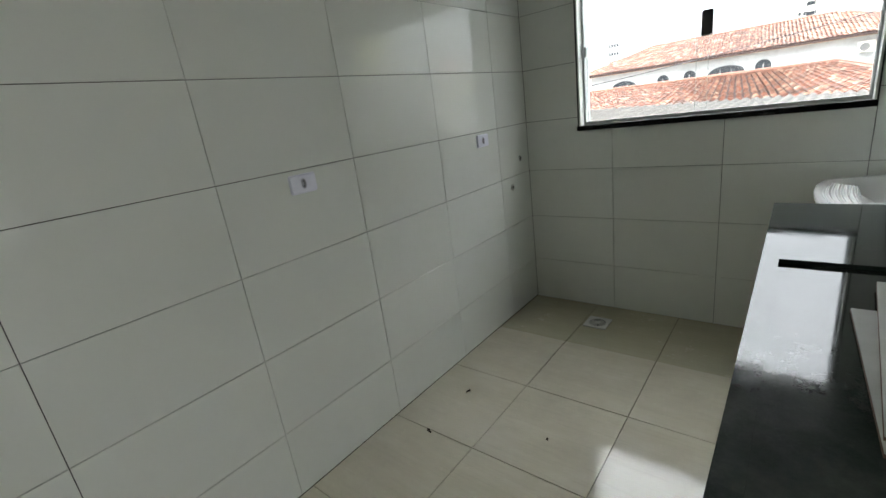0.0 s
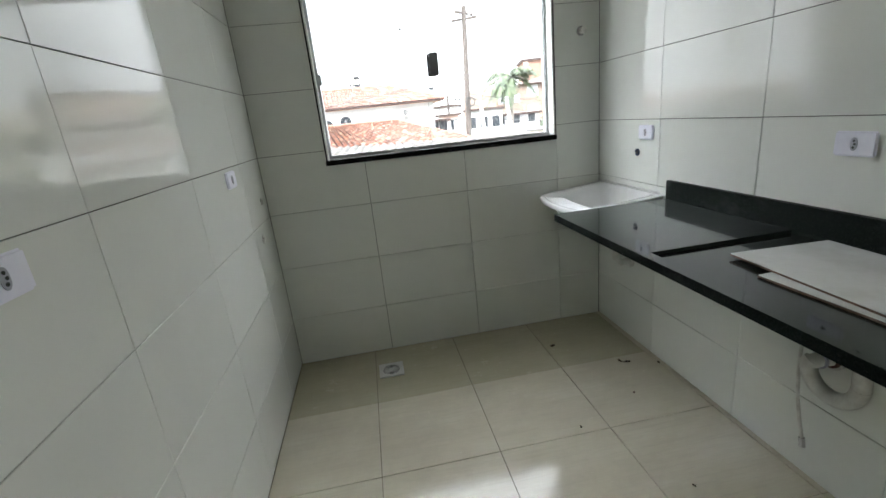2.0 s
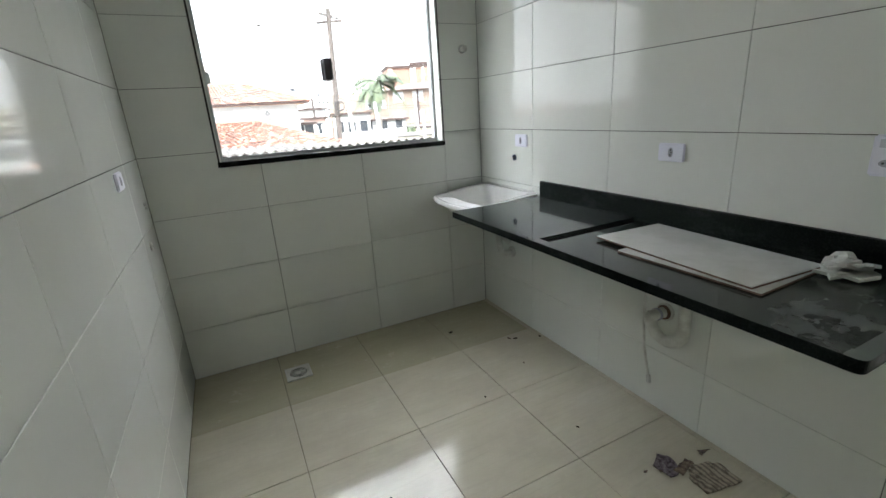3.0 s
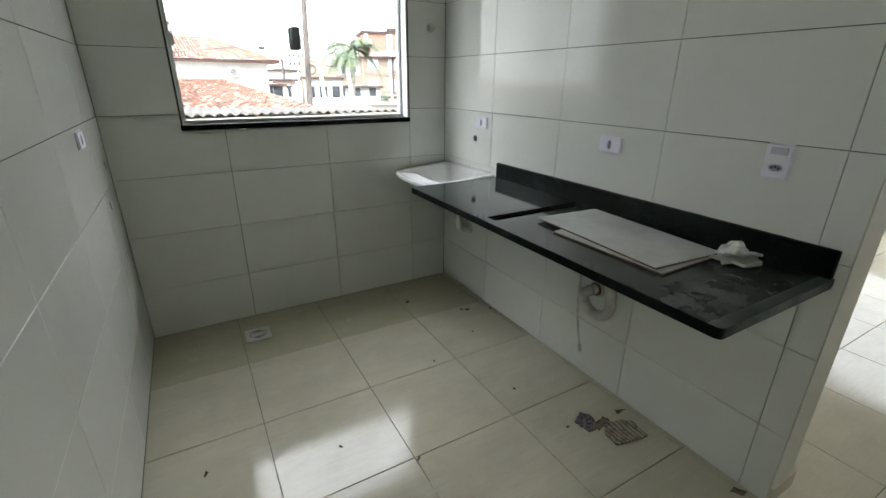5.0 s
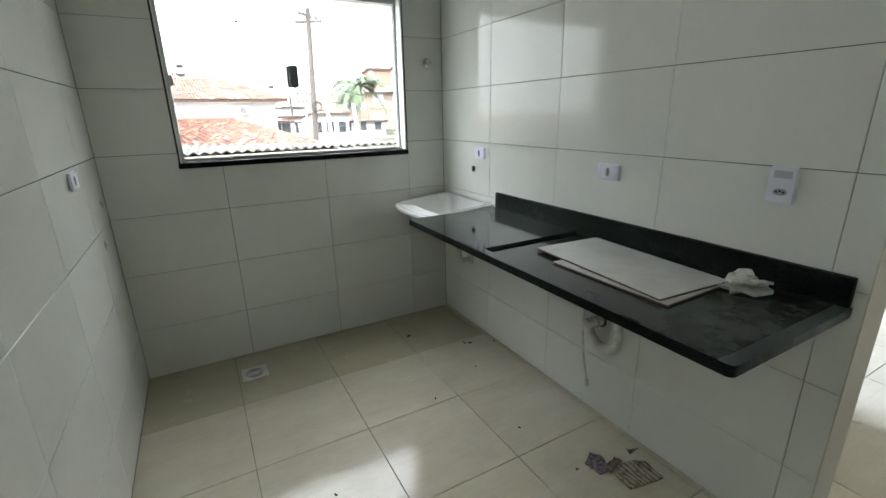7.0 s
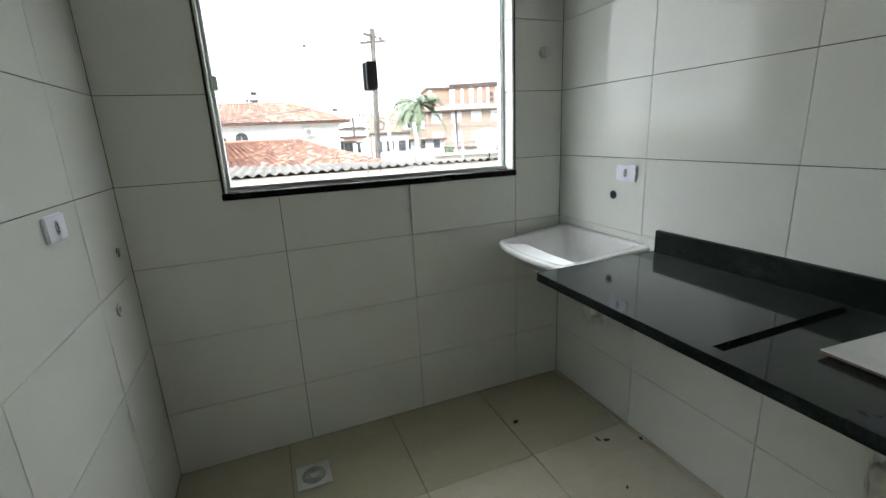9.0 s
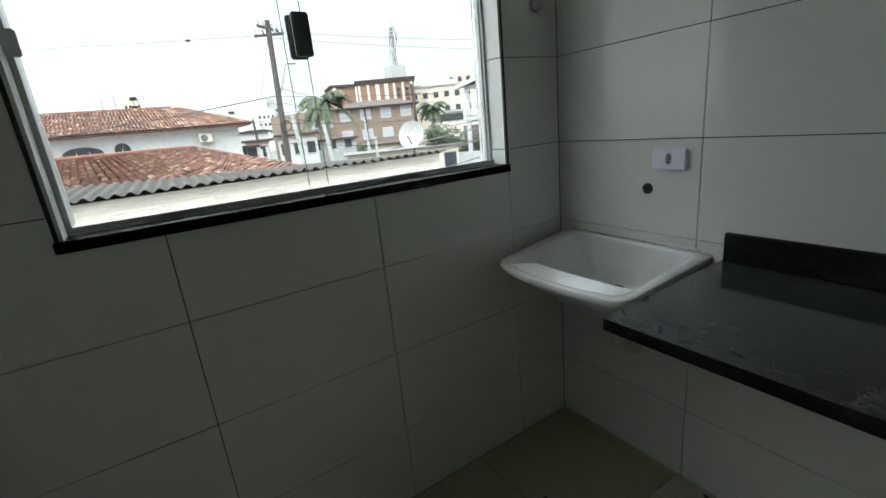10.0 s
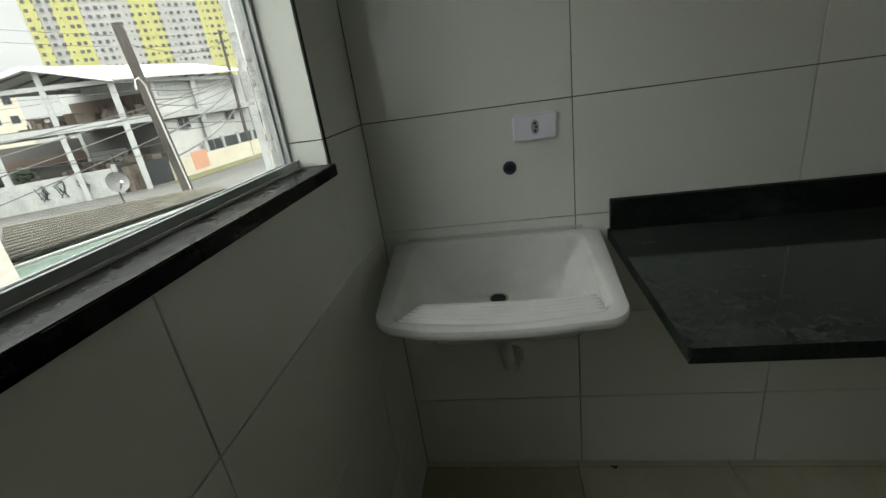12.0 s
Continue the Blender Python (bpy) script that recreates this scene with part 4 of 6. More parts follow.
def brick_mesh(w, h):
    bm = bmesh.new()
    c, d = 0.009, 0.03
    low = [bm.verts.new(p) for p in ((-w / 2, d, -h / 2), (w / 2, d, -h / 2), (w / 2, d, h / 2), (-w / 2, d, h / 2))]
    mid = [bm.verts.new(p) for p in ((-w / 2, c, -h / 2), (w / 2, c, -h / 2), (w / 2, c, h / 2), (-w / 2, c, h / 2))]
    top = [bm.verts.new(p) for p in ((-w / 2 + c, 0, -h / 2 + c), (w / 2 - c, 0.004, -h / 2 + c), (w / 2 - c, 0, h / 2 - c), (-w / 2 + c, 0.004, h / 2 - c))]
    for a, b in ((low, mid), (mid, top)):
        for i in range(4):
            bm.faces.new((a[i], a[(i + 1) % 4], b[(i + 1) % 4], b[i]))
    bm.faces.new(top)
    me = bpy.data.meshes.new("brick")
    bm.to_mesh(me)
    bm.free()
    me.materials.append(PAINTED_BRICK)
    return me


BRICK_W, BRICK_H = 0.212, 0.066
BRICK = brick_mesh(BRICK_W - 0.002, BRICK_H - 0.003)
brnd = random.Random(5)
low_bricks = bmesh.new()
for j in range(30):
    z = WTOP - 0.03 - BRICK_H * (j + 0.5)
    for i in range(29 if j < 10 else 29):
        x = 4.09 - BRICK_W * (i + 0.5 + (0.5 if j % 2 else 0))
        y = WY - 0.001 + brnd.uniform(-0.003, 0.006)
        if j < 10:
            b = new("brick", BRICK)
            b.parent = brick_wall
            b.matrix_basis = pose(x, y, z, brnd.uniform(-2.5, 2.5), brnd.uniform(-1.2, 1.2), brnd.uniform(-1.5, 1.5))
        else:
            add_box(low_bricks, (x - 0.104, y, z - 0.0315), (x + 0.104, y + 0.03, z + 0.0315))
tagged(link("brickwork", low_bricks, PAINTED_BRICK, brick_wall), kind="stuff")
boundary_roof = thing("fibre_cement_roof", (0, WY, WTOP), "weathered grey corrugated fibre-cement roof edge on the white brick wall", "roof")
part("sheet", corr_sheet((-9, -0.16, 0.07), (4.16, -0.16, 0.06), (4.3, 2.35, -0.10), (-9, 2.35, 0.40), 0.177, 0.026, 0.010), [FIBRE, TROUGH_SHADE], boundary_roof)
for x in (-8.5, -6.5, -4.5, -2.5, -0.5, 1.5, 3.5):
    part("rafter", box((x, 0.02, -0.02), (x + 0.05, 0.5, 0.02)), ROOF_DARK, boundary_roof)


def dish(at, r, aim, name_label, mat, post):
    d = thing("satellite_dish", at, name_label, "satellite dish")
    bm = bmesh.new()
    rings = []
    for i in range(6):
        q = r * i / 5
        rings.append([bm.verts.new((q * math.cos(a), q * math.sin(a), -0.28 * (q * q) / r + 0.0)) for a in (2 * math.pi * j / 28 for j in range(28))] if i else [bm.verts.new((0, 0, 0))])
    for j in range(28):
        bm.faces.new((rings[0][0], rings[1][j], rings[1][(j + 1) % 28]))
    for a, b in zip(rings[1:], rings[2:]):
        for j in range(28):
            bm.faces.new((a[j], b[j], b[(j + 1) % 28], a[(j + 1) % 28]))
    geom = bmesh.ops.extrude_face_region(bm, geom=bm.faces[:])
    bmesh.ops.translate(bm, verts=[v for v in geom["geom"] if isinstance(v, bmesh.types.BMVert)], vec=(0, 0, 0.008))
    bmesh.ops.recalc_face_normals(bm, faces=bm.faces)
    p = part("reflector", bm, mat, d, smooth=True)
    p.rotation_euler = Vector(aim).to_track_quat("-Z", "Y").to_euler()
    v = Vector(aim).normalized()
    part("feed_arm", tube([(0, 0, -r * 0.9), v * r * 0.9 + Vector((0, 0, -r * 0.25))], 0.012, 8), CABLE, d)
    part("feed", tube([v * r * 0.85 + Vector((0, 0, -r * 0.25)), v * r * 1.0 + Vector((0, 0, -r * 0.2))], 0.03, 10), PIPE, d)
    part("mast", tube([(0, 0, post), -v * 0.06, -v * 0.02], 0.016, 8), CABLE, d)
    return d


k = Mat("dish_paint", (0.62, 0.63, 0.60), 0.5)
k.color(k.ramp(k.noise(9, 6, 0.7), [(0.38, (0.30, 0.30, 0.275)), (0.6, (0.46, 0.465, 0.45))]))
dish((3.58, 9.32, 1.20), 0.27, (-0.85, -0.6, 0.3), "white satellite dish with a smudged faded mark, on the brick wall", k.m, -0.42)

# -- low house with the clay-tile hip roof --
low_house = thing("low_house", (-4, 18, GZ), "single-storey house with a weathered red clay-tile hip roof", "house")
part("wall", rel_box(low_house, (-13.8, 11.9, GZ), (2.0, 25.5, 0.45)), WHITE_WALL, low_house)
bm = bmesh.new()
A, B, C, D, E2 = (-14, 11.55, 1.42), (2.1, 11.55, 0.66), (4.7, 23.2, 0.02), (0.85, 24, 1.32), (-14, 24, 1.42)
a_, b_, c_, d_, e_ = (off(p, low_house) for p in (A, B, C, D, E2))
A2 = off((-14, 11.55, 0.95), low_house)
clay_facet(bm, A2, b_, d_, e_, 0.17, 0.30, 3)
clay_facet(bm, b_, c_, d_, d_, 0.17, 0.30, 4)
part("roof", bm, CLAY_ROOF, low_house, "weathered red clay roof tiles")
bm = bmesh.new()
facet(bm, (A2, b_, d_, e_))
facet(bm, (b_, c_, d_))
bmesh.ops.recalc_face_normals(bm, faces=bm.faces)
part("roof_boarding", bm, ROOF_DARK, low_house)
part("ridge", tube([off((-14, 24, 1.48), low_house), off((0.85, 24, 1.38), low_house), off((4.7, 23.2, 0.1), low_house)], 0.10, 8), CLAY_ROOF, low_house)

# -- long white two-storey house --
HY = 33.0
white_house = thing("white_house", (-4, HY, GZ), "long white two-storey house with arched windows and red clay-tile roof", "house")
part("wall", rel_box(white_house, (-12.0, HY, GZ), (4.3, HY + 9.5, 2.52)), WHITE_WALL, white_house)
part("cornice", rel_box(white_house, (-12.5, HY - 0.45, 2.42), (4.8, HY + 10.0, 2.56)), PEACH, white_house, "peach painted eaves board")
P0, P1, P2, P3, RL, RR = (-12.7, HY - 0.65, 2.56), (5.0, HY - 0.65, 2.56), (5.0, HY + 10.2, 2.56), (-12.7, HY + 10.2, 2.56), (-9.0, HY + 4.8, 4.12), (1.35, HY + 4.8, 4.12)
p0, p1, p2, p3, rl, rr = (off(p, white_house) for p in (P0, P1, P2, P3, RL, RR))
bm = bmesh.new()
clay_facet(bm, p0, p1, rr, rl, 0.19, 0.33, 6)
clay_facet(bm, p1, p2, rr, rr, 0.19, 0.33, 7)
clay_facet(bm, p3, p0, rl, rl, 0.19, 0.33, 8)
part("roof", bm, CLAY_ROOF, white_house, "weathered red clay roof tiles")
bm = bmesh.new()
for f in ((p0, p1, rr, rl), (p1, p2, rr), (p2, p3, rl, rr), (p3, p0, rl)):
    facet(bm, f)
bmesh.ops.recalc_face_normals(bm, faces=bm.faces)
part("roof_boarding", bm, ROOF_DARK, white_house)
part("ridge", tube([p0, rl, rr, p1], 0.11, 8), CLAY_ROOF, white_house)


def arched(parent, x, y, w, z0, h, rise, seed=0):
    """A window with a segmental arch, its frame proud of the wall."""
    top = z0 + h
    n = 12

    def outline(g):
        return [(x - w / 2 - g, z0 - g)] + [(x + (w / 2 + g) * -math.cos(math.pi * i / n), top - rise + (rise + g) * math.sin(math.pi * i / n)) for i in range(n + 1)] + [(x + w / 2 + g, z0 - g)]
    win = place(new("window"), (0, 0, 0))
    win.parent = parent
    for g, y0, y1, mat, nm in ((0.06, y - 0.05, y + 0.02, DARK_GATE, "window_frame"), (-0.02, y - 0.07, y - 0.049, WINDOW_DARK, "pane")):
        bm = bmesh.new()
        f = [bm.verts.new(off((a, y0, b), parent)) for a, b in outline(g)]
        r = [bm.verts.new(off((a, y1, b), parent)) for a, b in outline(g)]
        m = len(f)
        bm.faces.new(f)
        for i in range(m):
            bm.faces.new((f[i], r[i], r[(i + 1) % m], f[(i + 1) % m]))
        bmesh.ops.recalc_face_normals(bm, faces=bm.faces)
        part(nm, bm, mat, win)
    bars = max(2, int(w / 0.45))
    for i in range(1, bars):
        bx = x - w / 2 + w * i / bars
        part("bar", rel_box(parent, (bx - 0.02, y - 0.09, z0), (bx + 0.02, y - 0.07, top - rise * 0.6)), PALE_TOWER, win)
    part("sill", rel_box(parent, (x - w / 2 - 0.15, y - 0.14, z0 - 0.12), (x + w / 2 + 0.15, y + 0.01, z0 - 0.04)), WHITE_WALL, win)
    return win


for x, w, z0, h, rise in ((-9.75, 1.46, 0.86, 1.0, 0.32), (-7.29, 0.58, 1.05, 0.83, 0.28), (-5.76, 0.56, 1.08, 0.84, 0.28), (-3.82, 1.75, 0.95, 0.95, 0.34), (-2.0, 0.66, 1.05, 0.90, 0.32)):
    arched(white_house, x, HY, w, z0, h, rise)
ac = thing("air_conditioner", (2.30, HY - 0.28, 1.62), "small white outdoor air-conditioning unit on the white house wall", "air conditioner")
part("casing", box((-0.36, -0.12, 0), (0.36, 0.12, 0.52), 0.02), CREAM_WALL, ac)
part("fan_grille", tube([(-0.08, -0.125, 0.26), (-0.08, -0.14, 0.26)], 0.20, 24), DARK_WALL, ac, "round dark fan grille")
for x in (-0.3, 0.26):
    part("bracket", box((x, -0.1, -0.05), (x + 0.04, 0.28, 0)), CONCRETE, ac)
dish((1.5, HY + 4.3, 4.35), 0.35, (-0.2, -0.9, 0.4), "small white satellite dish on the ridge of a clay-tile roof", WHITE_WALL, -0.4)
for i, x in enumerate((-2.6, -1.9, -0.9, -0.3)):
    a = thing("antenna", (x, HY + 4.9, 4.05), "thin dark roof antenna mast standing behind the clay-tile ridge", "antenna", "antenna masts on the roof ridge")
    part("mast", tube([(0, 0, 0), (0.02, 0, 0.9 + 0.15 * (i % 2))], 0.018, 6), CABLE, a)

# -- generic blocks for the town --


def building(name_label, corner_a, corner_b, depth, top, mat, rows, cols, wz0, wdz, ww, wh, category="building", roof=None, base=GZ, pane=None, skip=(), frame=None):
    """A block whose street front runs between two points of the plan, with rows and columns of windows."""
    a, b = Vector((*corner_a, 0)), Vector((*corner_b, 0))
    u = (b - a).normalized()
    n = Vector((u.y, -u.x, 0))
    h = thing("building", (*corner_a, base), name_label, category)
    h.rotation_euler = (0, 0, math.atan2(u.y, u.x))
    length = (b - a).length
    part("wall", box((0, 0, 0), (length, depth, top - base)), mat, h)
    if roof:
        part("roof", box((-0.3, -0.3, top - base), (length + 0.3, depth + 0.3, top - base + roof[0]), 0.02), roof[1], h)
    for j in range(rows):
        for i in range(cols):
            if (i, j) in skip:
                continue
            x = length * (i + 0.5) / cols
            z = wz0 - base + wdz * j
            win = place(new("window"), (0, 0, 0))
            win.parent = h
            part("window_frame", box((x - ww / 2 - 0.08, -0.05, z - 0.08), (x + ww / 2 + 0.08, 0.02, z + wh + 0.08)), frame or PALE_TOWER, win)
            part("pane", box((x - ww / 2, -0.07, z), (x + ww / 2, -0.05, z + wh)), pane or WINDOW_DARK, win)
    return h


tan = building("three-storey tan brick apartment block with a low brown roof", (20.2, 58.2), (29.6, 53.6), 11, 4.3, BROWN_BRICK, 3, 4, -2.2, 2.5, 1.2, 1.15, frame=WHITE_WALL, pane=SHADE_GREY)
bm = bmesh.new()
L = math.hypot(9.4, 4.6)
facet(bm, ((-0.5, -0.6, 7.5), (L + 0.5, -0.6, 7.5), (L * 0.8, 5.5, 8.5), (L * 0.2, 5.5, 8.5)), 0)
facet(bm, ((-0.5, 11.6, 7.5), (-0.5, -0.6, 7.5), (L * 0.2, 5.5, 8.5)), 0)
facet(bm, ((L + 0.5, -0.6, 7.5), (L + 0.5, 11.6, 7.5), (L * 0.8, 5.5, 8.5)), 0)
bmesh.ops.recalc_face_normals(bm, faces=bm.faces)
part("roof", bm, BROWN_ROOF, tan, "low brown hipped roof")
part("drainpipe", tube([(L * 0.37, -0.15, 0), (L * 0.37, -0.15, 7.4)], 0.12, 8), BROWN_ROOF, tan)
tan_wing = building("tan brick wing of an apartment block", (16.2, 57.2), (20.1, 58.2), 9, 4.2, BROWN_BRICK, 2, 2, -0.4, 2.5, 1.0, 1.0, pane=SHADE_GREY)
orange = building("orange brick building with white vertical bands and flat roof", (33.2, 80.0), (42.3, 75.0), 9, 9.6, ORANGE_BRICK, 1, 0, 0, 1, 1, 1, roof=(0.45, BROWN_ROOF))
L = math.hypot(9.1, 5.0)
for i in range(7):
    x = 0.25 + (L - 0.9) * i / 6
    part("pilaster", box((x, -0.25, 6.5), (x + (0.42 if i not in (2, 3) else 0.7), 0.0, 12.35)), CREAM_WALL, orange, "white vertical band")
part("band", box((0, -0.2, 12.35), (L, 0.0, 12.8)), BROWN_ROOF, orange, "dark band under the roof")
for i in (4, 5):
    for j in range(5):
        x = 0.25 + (L - 0.9) * (i + 0.62) / 6
        part("window", box((x - 0.35, -0.06, 7.0 + j * 0.95), (x + 0.25, 0.01, 7.7 + j * 0.95)), WINDOW_DARK, orange)
side = building("orange brick side wing with pale corner bands", (28.9, 81.2), (33.0, 80.3), 8, 9.2, ORANGE_BRICK, 1, 0, 0, 1, 1, 1, roof=(0.4, BROWN_ROOF))
part("pilaster", box((0.2, -0.2, 6.5), (0.8, 0, 12.3)), CREAM_WALL, side, "white vertical band")
penthouse = thing("roof_tank", (41.6, 80.2, 9.6), "grey water-tank housing with a telecom mast on a flat roof", "tank")
part("housing", box((-1.6, -1.4, 0), (1.6, 1.4, 2.9)), GREY_WALL, penthouse)
bm = bmesh.new()
for sx, sy in ((-0.45, -0.45), (0.45, -0.45), (0.45, 0.45), (-0.45, 0.45)):
    add_tube(bm, [(sx, sy, 2.9), (sx * 0.5, sy * 0.5, 9.6)], 0.06, 6)
for i in range(11):
    z0, z1, s0 = 2.9 + i * 0.6, 3.5 + i * 0.6, 0.45 - 0.02 * i
    add_tube(bm, [(-s0, -s0, z0), (s0, -s0, z1)], 0.035, 5)
    add_tube(bm, [(s0, -s0, z0), (-s0, -s0, z1)], 0.035, 5)
    add_tube(bm, [(s0, -s0, z0), (s0, s0, z1)], 0.035, 5)
part("mast", bm, DARK_WALL, penthouse, "dark lattice mast")
for i, (x, z) in enumerate(((-0.55, 8.2), (0.55, 8.3), (-0.5, 6.6), (0.6, 6.4), (0.0, 9.4), (-0.7, 7.4), (0.75, 7.2), (0.2, 5.6), (-0.6, 5.2))):
    part("aerial", box((x - 0.16, -0.7, z), (x + 0.16, -0.45, z + 1.2)), CONCRETE, penthouse)
building("long cream apartment block with small windows", (44.0, 80.0), (57.5, 70.5), 12, 8.3, CREAM_WALL, 2, 8, 3.6, 2.6, 0.9, 1.0, roof=(0.3, CONCRETE))
building("pink and white apartment towers in the distance", (73.0, 108.7), (78.5, 104.5), 8, 15.5, PINK_WALL, 3, 3, 6, 3, 1, 1.2, "tower")
building("white apartment tower in the distance", (66.0, 108.0), (72.5, 105.0), 8, 12.5, WHITE_WALL, 2, 4, 6, 3, 1, 1.2, "tower")
building("cream low house behind the shed", (41.5, 66.0), (45.0, 64.3), 6, 3.0, CREAM_WALL, 1, 4, 1.6, 3, 1, 1.1, "house", roof=(0.3, PALE_TOWER))
cityrnd = random.Random(21)
for (x0, y0, x1, y1, z, m) in ((-4.2, 202, 1.0, 202, 20.5, CREAM_WALL), (15.4, 201, 20.6, 200.6, 16.5, WHITE_WALL), (-1.8, 199.5, 0.2, 199.5, 23.0, CREAM_WALL), (24.0, 205, 30, 204, 13.5, WHITE_WALL),
                               (31.5, 215, 34, 215, 17.0, WHITE_WALL), (40.0, 200, 46.5, 198, 13.6, WHITE_WALL), (48.0, 210, 52, 209, 16.5, PALE_TOWER), (52.5, 215, 60, 213, 13, WHITE_WALL), (56, 250, 60, 249, 22, PALE_TOWER),
                               (-30, 220, -25, 220, 13, WHITE_WALL), (-62, 190, -58, 190, 21, PALE_TOWER)):
    building("pale high-rise block far across the town", (x0, y0), (x1, y1), 7, z, m, 4, 4, z - 12.5, 3.0, 0.7, 1.1, "tower")
for (x0, y0, x1, y1, z, m, lab) in ((6.9, 47, 9.0, 46.6, 1.3, PINK_WALL, "pink two-storey house down the street"), (9.3, 44.5, 12.6, 43.4, 1.5, WHITE_WALL, "white two-storey house down the street"),
                                    (12.8, 47, 17.5, 46, 0.7, GREY_WALL, "grey house down the street"), (5.1, 41, 6.7, 41, 0.9, CREAM_WALL, "cream house at the street corner"),
                                    (3.5, 60, 12.0, 60, 2.4, WHITE_WALL, "white house further down the street"), (17.5, 49, 24, 46, -0.4, CREAM_WALL, "low cream house with dark openings"), (60, 120, 100, 100, 5, GREY_WALL, "low grey houses in the distance")):
    building(lab, (x0, y0), (x1, y1), 6, z, m, 2 if z > 0.5 else 1, 3 if x1 - x0 > 3 else 2, -2.4 if z > 0.5 else -2.0, 2.3, 0.7, 1.0, "house", roof=(0.22, BROWN_ROOF))
garages = building("row of low cream garages with dark openings and a dark roof", (13.5, 38.5), (22.8, 35.0), 4, -0.65, CREAM_WALL, 1, 6, -3.0, 1, 1.1, 1.75, "garage", roof=(0.12, DARK_WALL))

# -- yellow and grey apartment tower --
tower = thing("apartment_tower", (151.4, 162.8, GZ), "tall grey apartment tower with yellow bands and small windows", "tower")
tu = Vector((191.6 - 151.4, 111.3 - 162.8, 0))
TL = tu.length + 24
tower.rotation_euler = (0, 0, math.atan2(tu.y, tu.x))
part("wall", box((8.0, 0, 0), (TL, 18, 68)), PALE_TOWER, tower, "grey rendered front")
part("wall", box((0, 0.3, 0), (8.0, 18, 53)), PALE_TOWER, tower, "lower grey wing")
for a, b, z in ((0.2, 4.2, 52.9), (8.6, 16.5, 67.9), (32.0, 41.0, 67.9), (55.0, 64, 67.9)):
    part("band", box((a, -0.25, 0), (b, 0.29 if a < 8 else -0.001, z)), YELLOW, tower, "yellow vertical band")


def window_mesh(name, w, z0, z1):
    bm = box((-w, -0.34, z0), (w, -0.26, z1))
    me = bpy.data.meshes.new(name)
    bm.to_mesh(me)
    bm.free()
    me.materials.append(TOWER_PANE)
    return me


tw, tw2 = window_mesh("tower_window", 0.60, 0.0, 1.15), window_mesh("tower_window_small", 0.32, 0.35, 0.95)
rest = bmesh.new()
count = 0
for j in range(9, 23):
    x, i = 1.4, 0
    while x < TL - 4:
        if not (x < 8 and j > 17):
            if count < 300:
                w = new("window", tw if i % 3 != 1 else tw2)
                w.parent = tower
                w.location = (x, 0, 2.8 * j)
            else:
                h = 0.60 if i % 3 != 1 else 0.32
                add_box(rest, (x - h, -0.34, 2.8 * j), (x + h, -0.26, 2.8 * j + 1.15))
            count += 1
        x += 1.9 if i % 2 else 2.5
        i += 1
bmesh.ops.recalc_face_normals(rest, faces=rest.faces)
tagged(part("upper_windows", rest, TOWER_PANE, tower), kind="stuff")

# -- open shed across the road --
S1, S2, SD = Vector((23.7, 34.3, 0)), Vector((27.6, 27.9, 0)), Vector((15.2, -0.6, 0))
shed = thing("open_shed", (23.7, 34.3, GZ), "large open two-storey concrete shed with a shallow white metal gable roof", "shed")


def rs(v, z):
    return (v.x - 23.7, v.y - 34.3, z - GZ)


def beam(bm, a, b, w):
    """A square beam between two points."""
    a, b = Vector(a), Vector(b)
    d = (b - a).normalized()
    s = d.orthogonal().normalized() if abs(d.z) > 0.9 else d.cross(Vector((0, 0, 1))).normalized()
    t = d.cross(s)
    r = [[bm.verts.new(p + s * (w * i) + t * (w * j)) for i, j in ((-1, -1), (1, -1), (1, 1), (-1, 1))] for p in (a, b)]
    for i in range(4):
        bm.faces.new((r[0][i], r[0][(i + 1) % 4], r[1][(i + 1) % 4], r[1][i]))
    bm.faces.new(r[0][::-1])
    bm.faces.new(r[1])


mid = (S1 + S2) / 2
bm = bmesh.new()
ovh = (S2 - S1).normalized() * 0.6
for a, b in ((S1 - ovh, mid), (S2 + ovh, mid)):
    q = [rs(a - SD * 0.03, 4.25), rs(b - SD * 0.03, 5.45), rs(b + SD, 5.75), rs(a + SD, 4.75)]
    facet(bm, q, 0.0)
bmesh.ops.recalc_face_normals(bm, faces=bm.faces)
part("roof", bm, WHITE_WALL, shed, "white sheet-metal gable roof")
for f in (0, 0.52, 1.0):
    for s in (S1, S2):
        bm = bmesh.new()
        beam(bm, rs(s + SD * f, GZ + 0.01), rs(s + SD * f, 4.25 + 0.4 * f), 0.19)
        bmesh.ops.recalc_face_normals(bm, faces=bm.faces)
        part("post", bm, CONCRETE, shed, "white concrete post")
bm = bmesh.new()
beam(bm, rs(mid, GZ + 0.01), rs(mid, 5.1), 0.16)
bmesh.ops.recalc_face_normals(bm, faces=bm.faces)
part("post", bm, CONCRETE, shed, "white concrete post")
for z, w in ((1.55, 0.22), (4.15, 0.14)):
    for a, b in ((S1, S2), (S2, S2 + SD), (S1, S1 + SD), (S1 + SD, S2 + SD)):
        bm = bmesh.new()
        beam(bm, rs(a, z + 0.3 * (w < 0.2) * (a == S1 + SD)), rs(b, z), w)
        bmesh.ops.recalc_face_normals(bm, faces=bm.faces)
        part("beam", bm, CONCRETE, shed, "white concrete beam")
bm = bmesh.new()
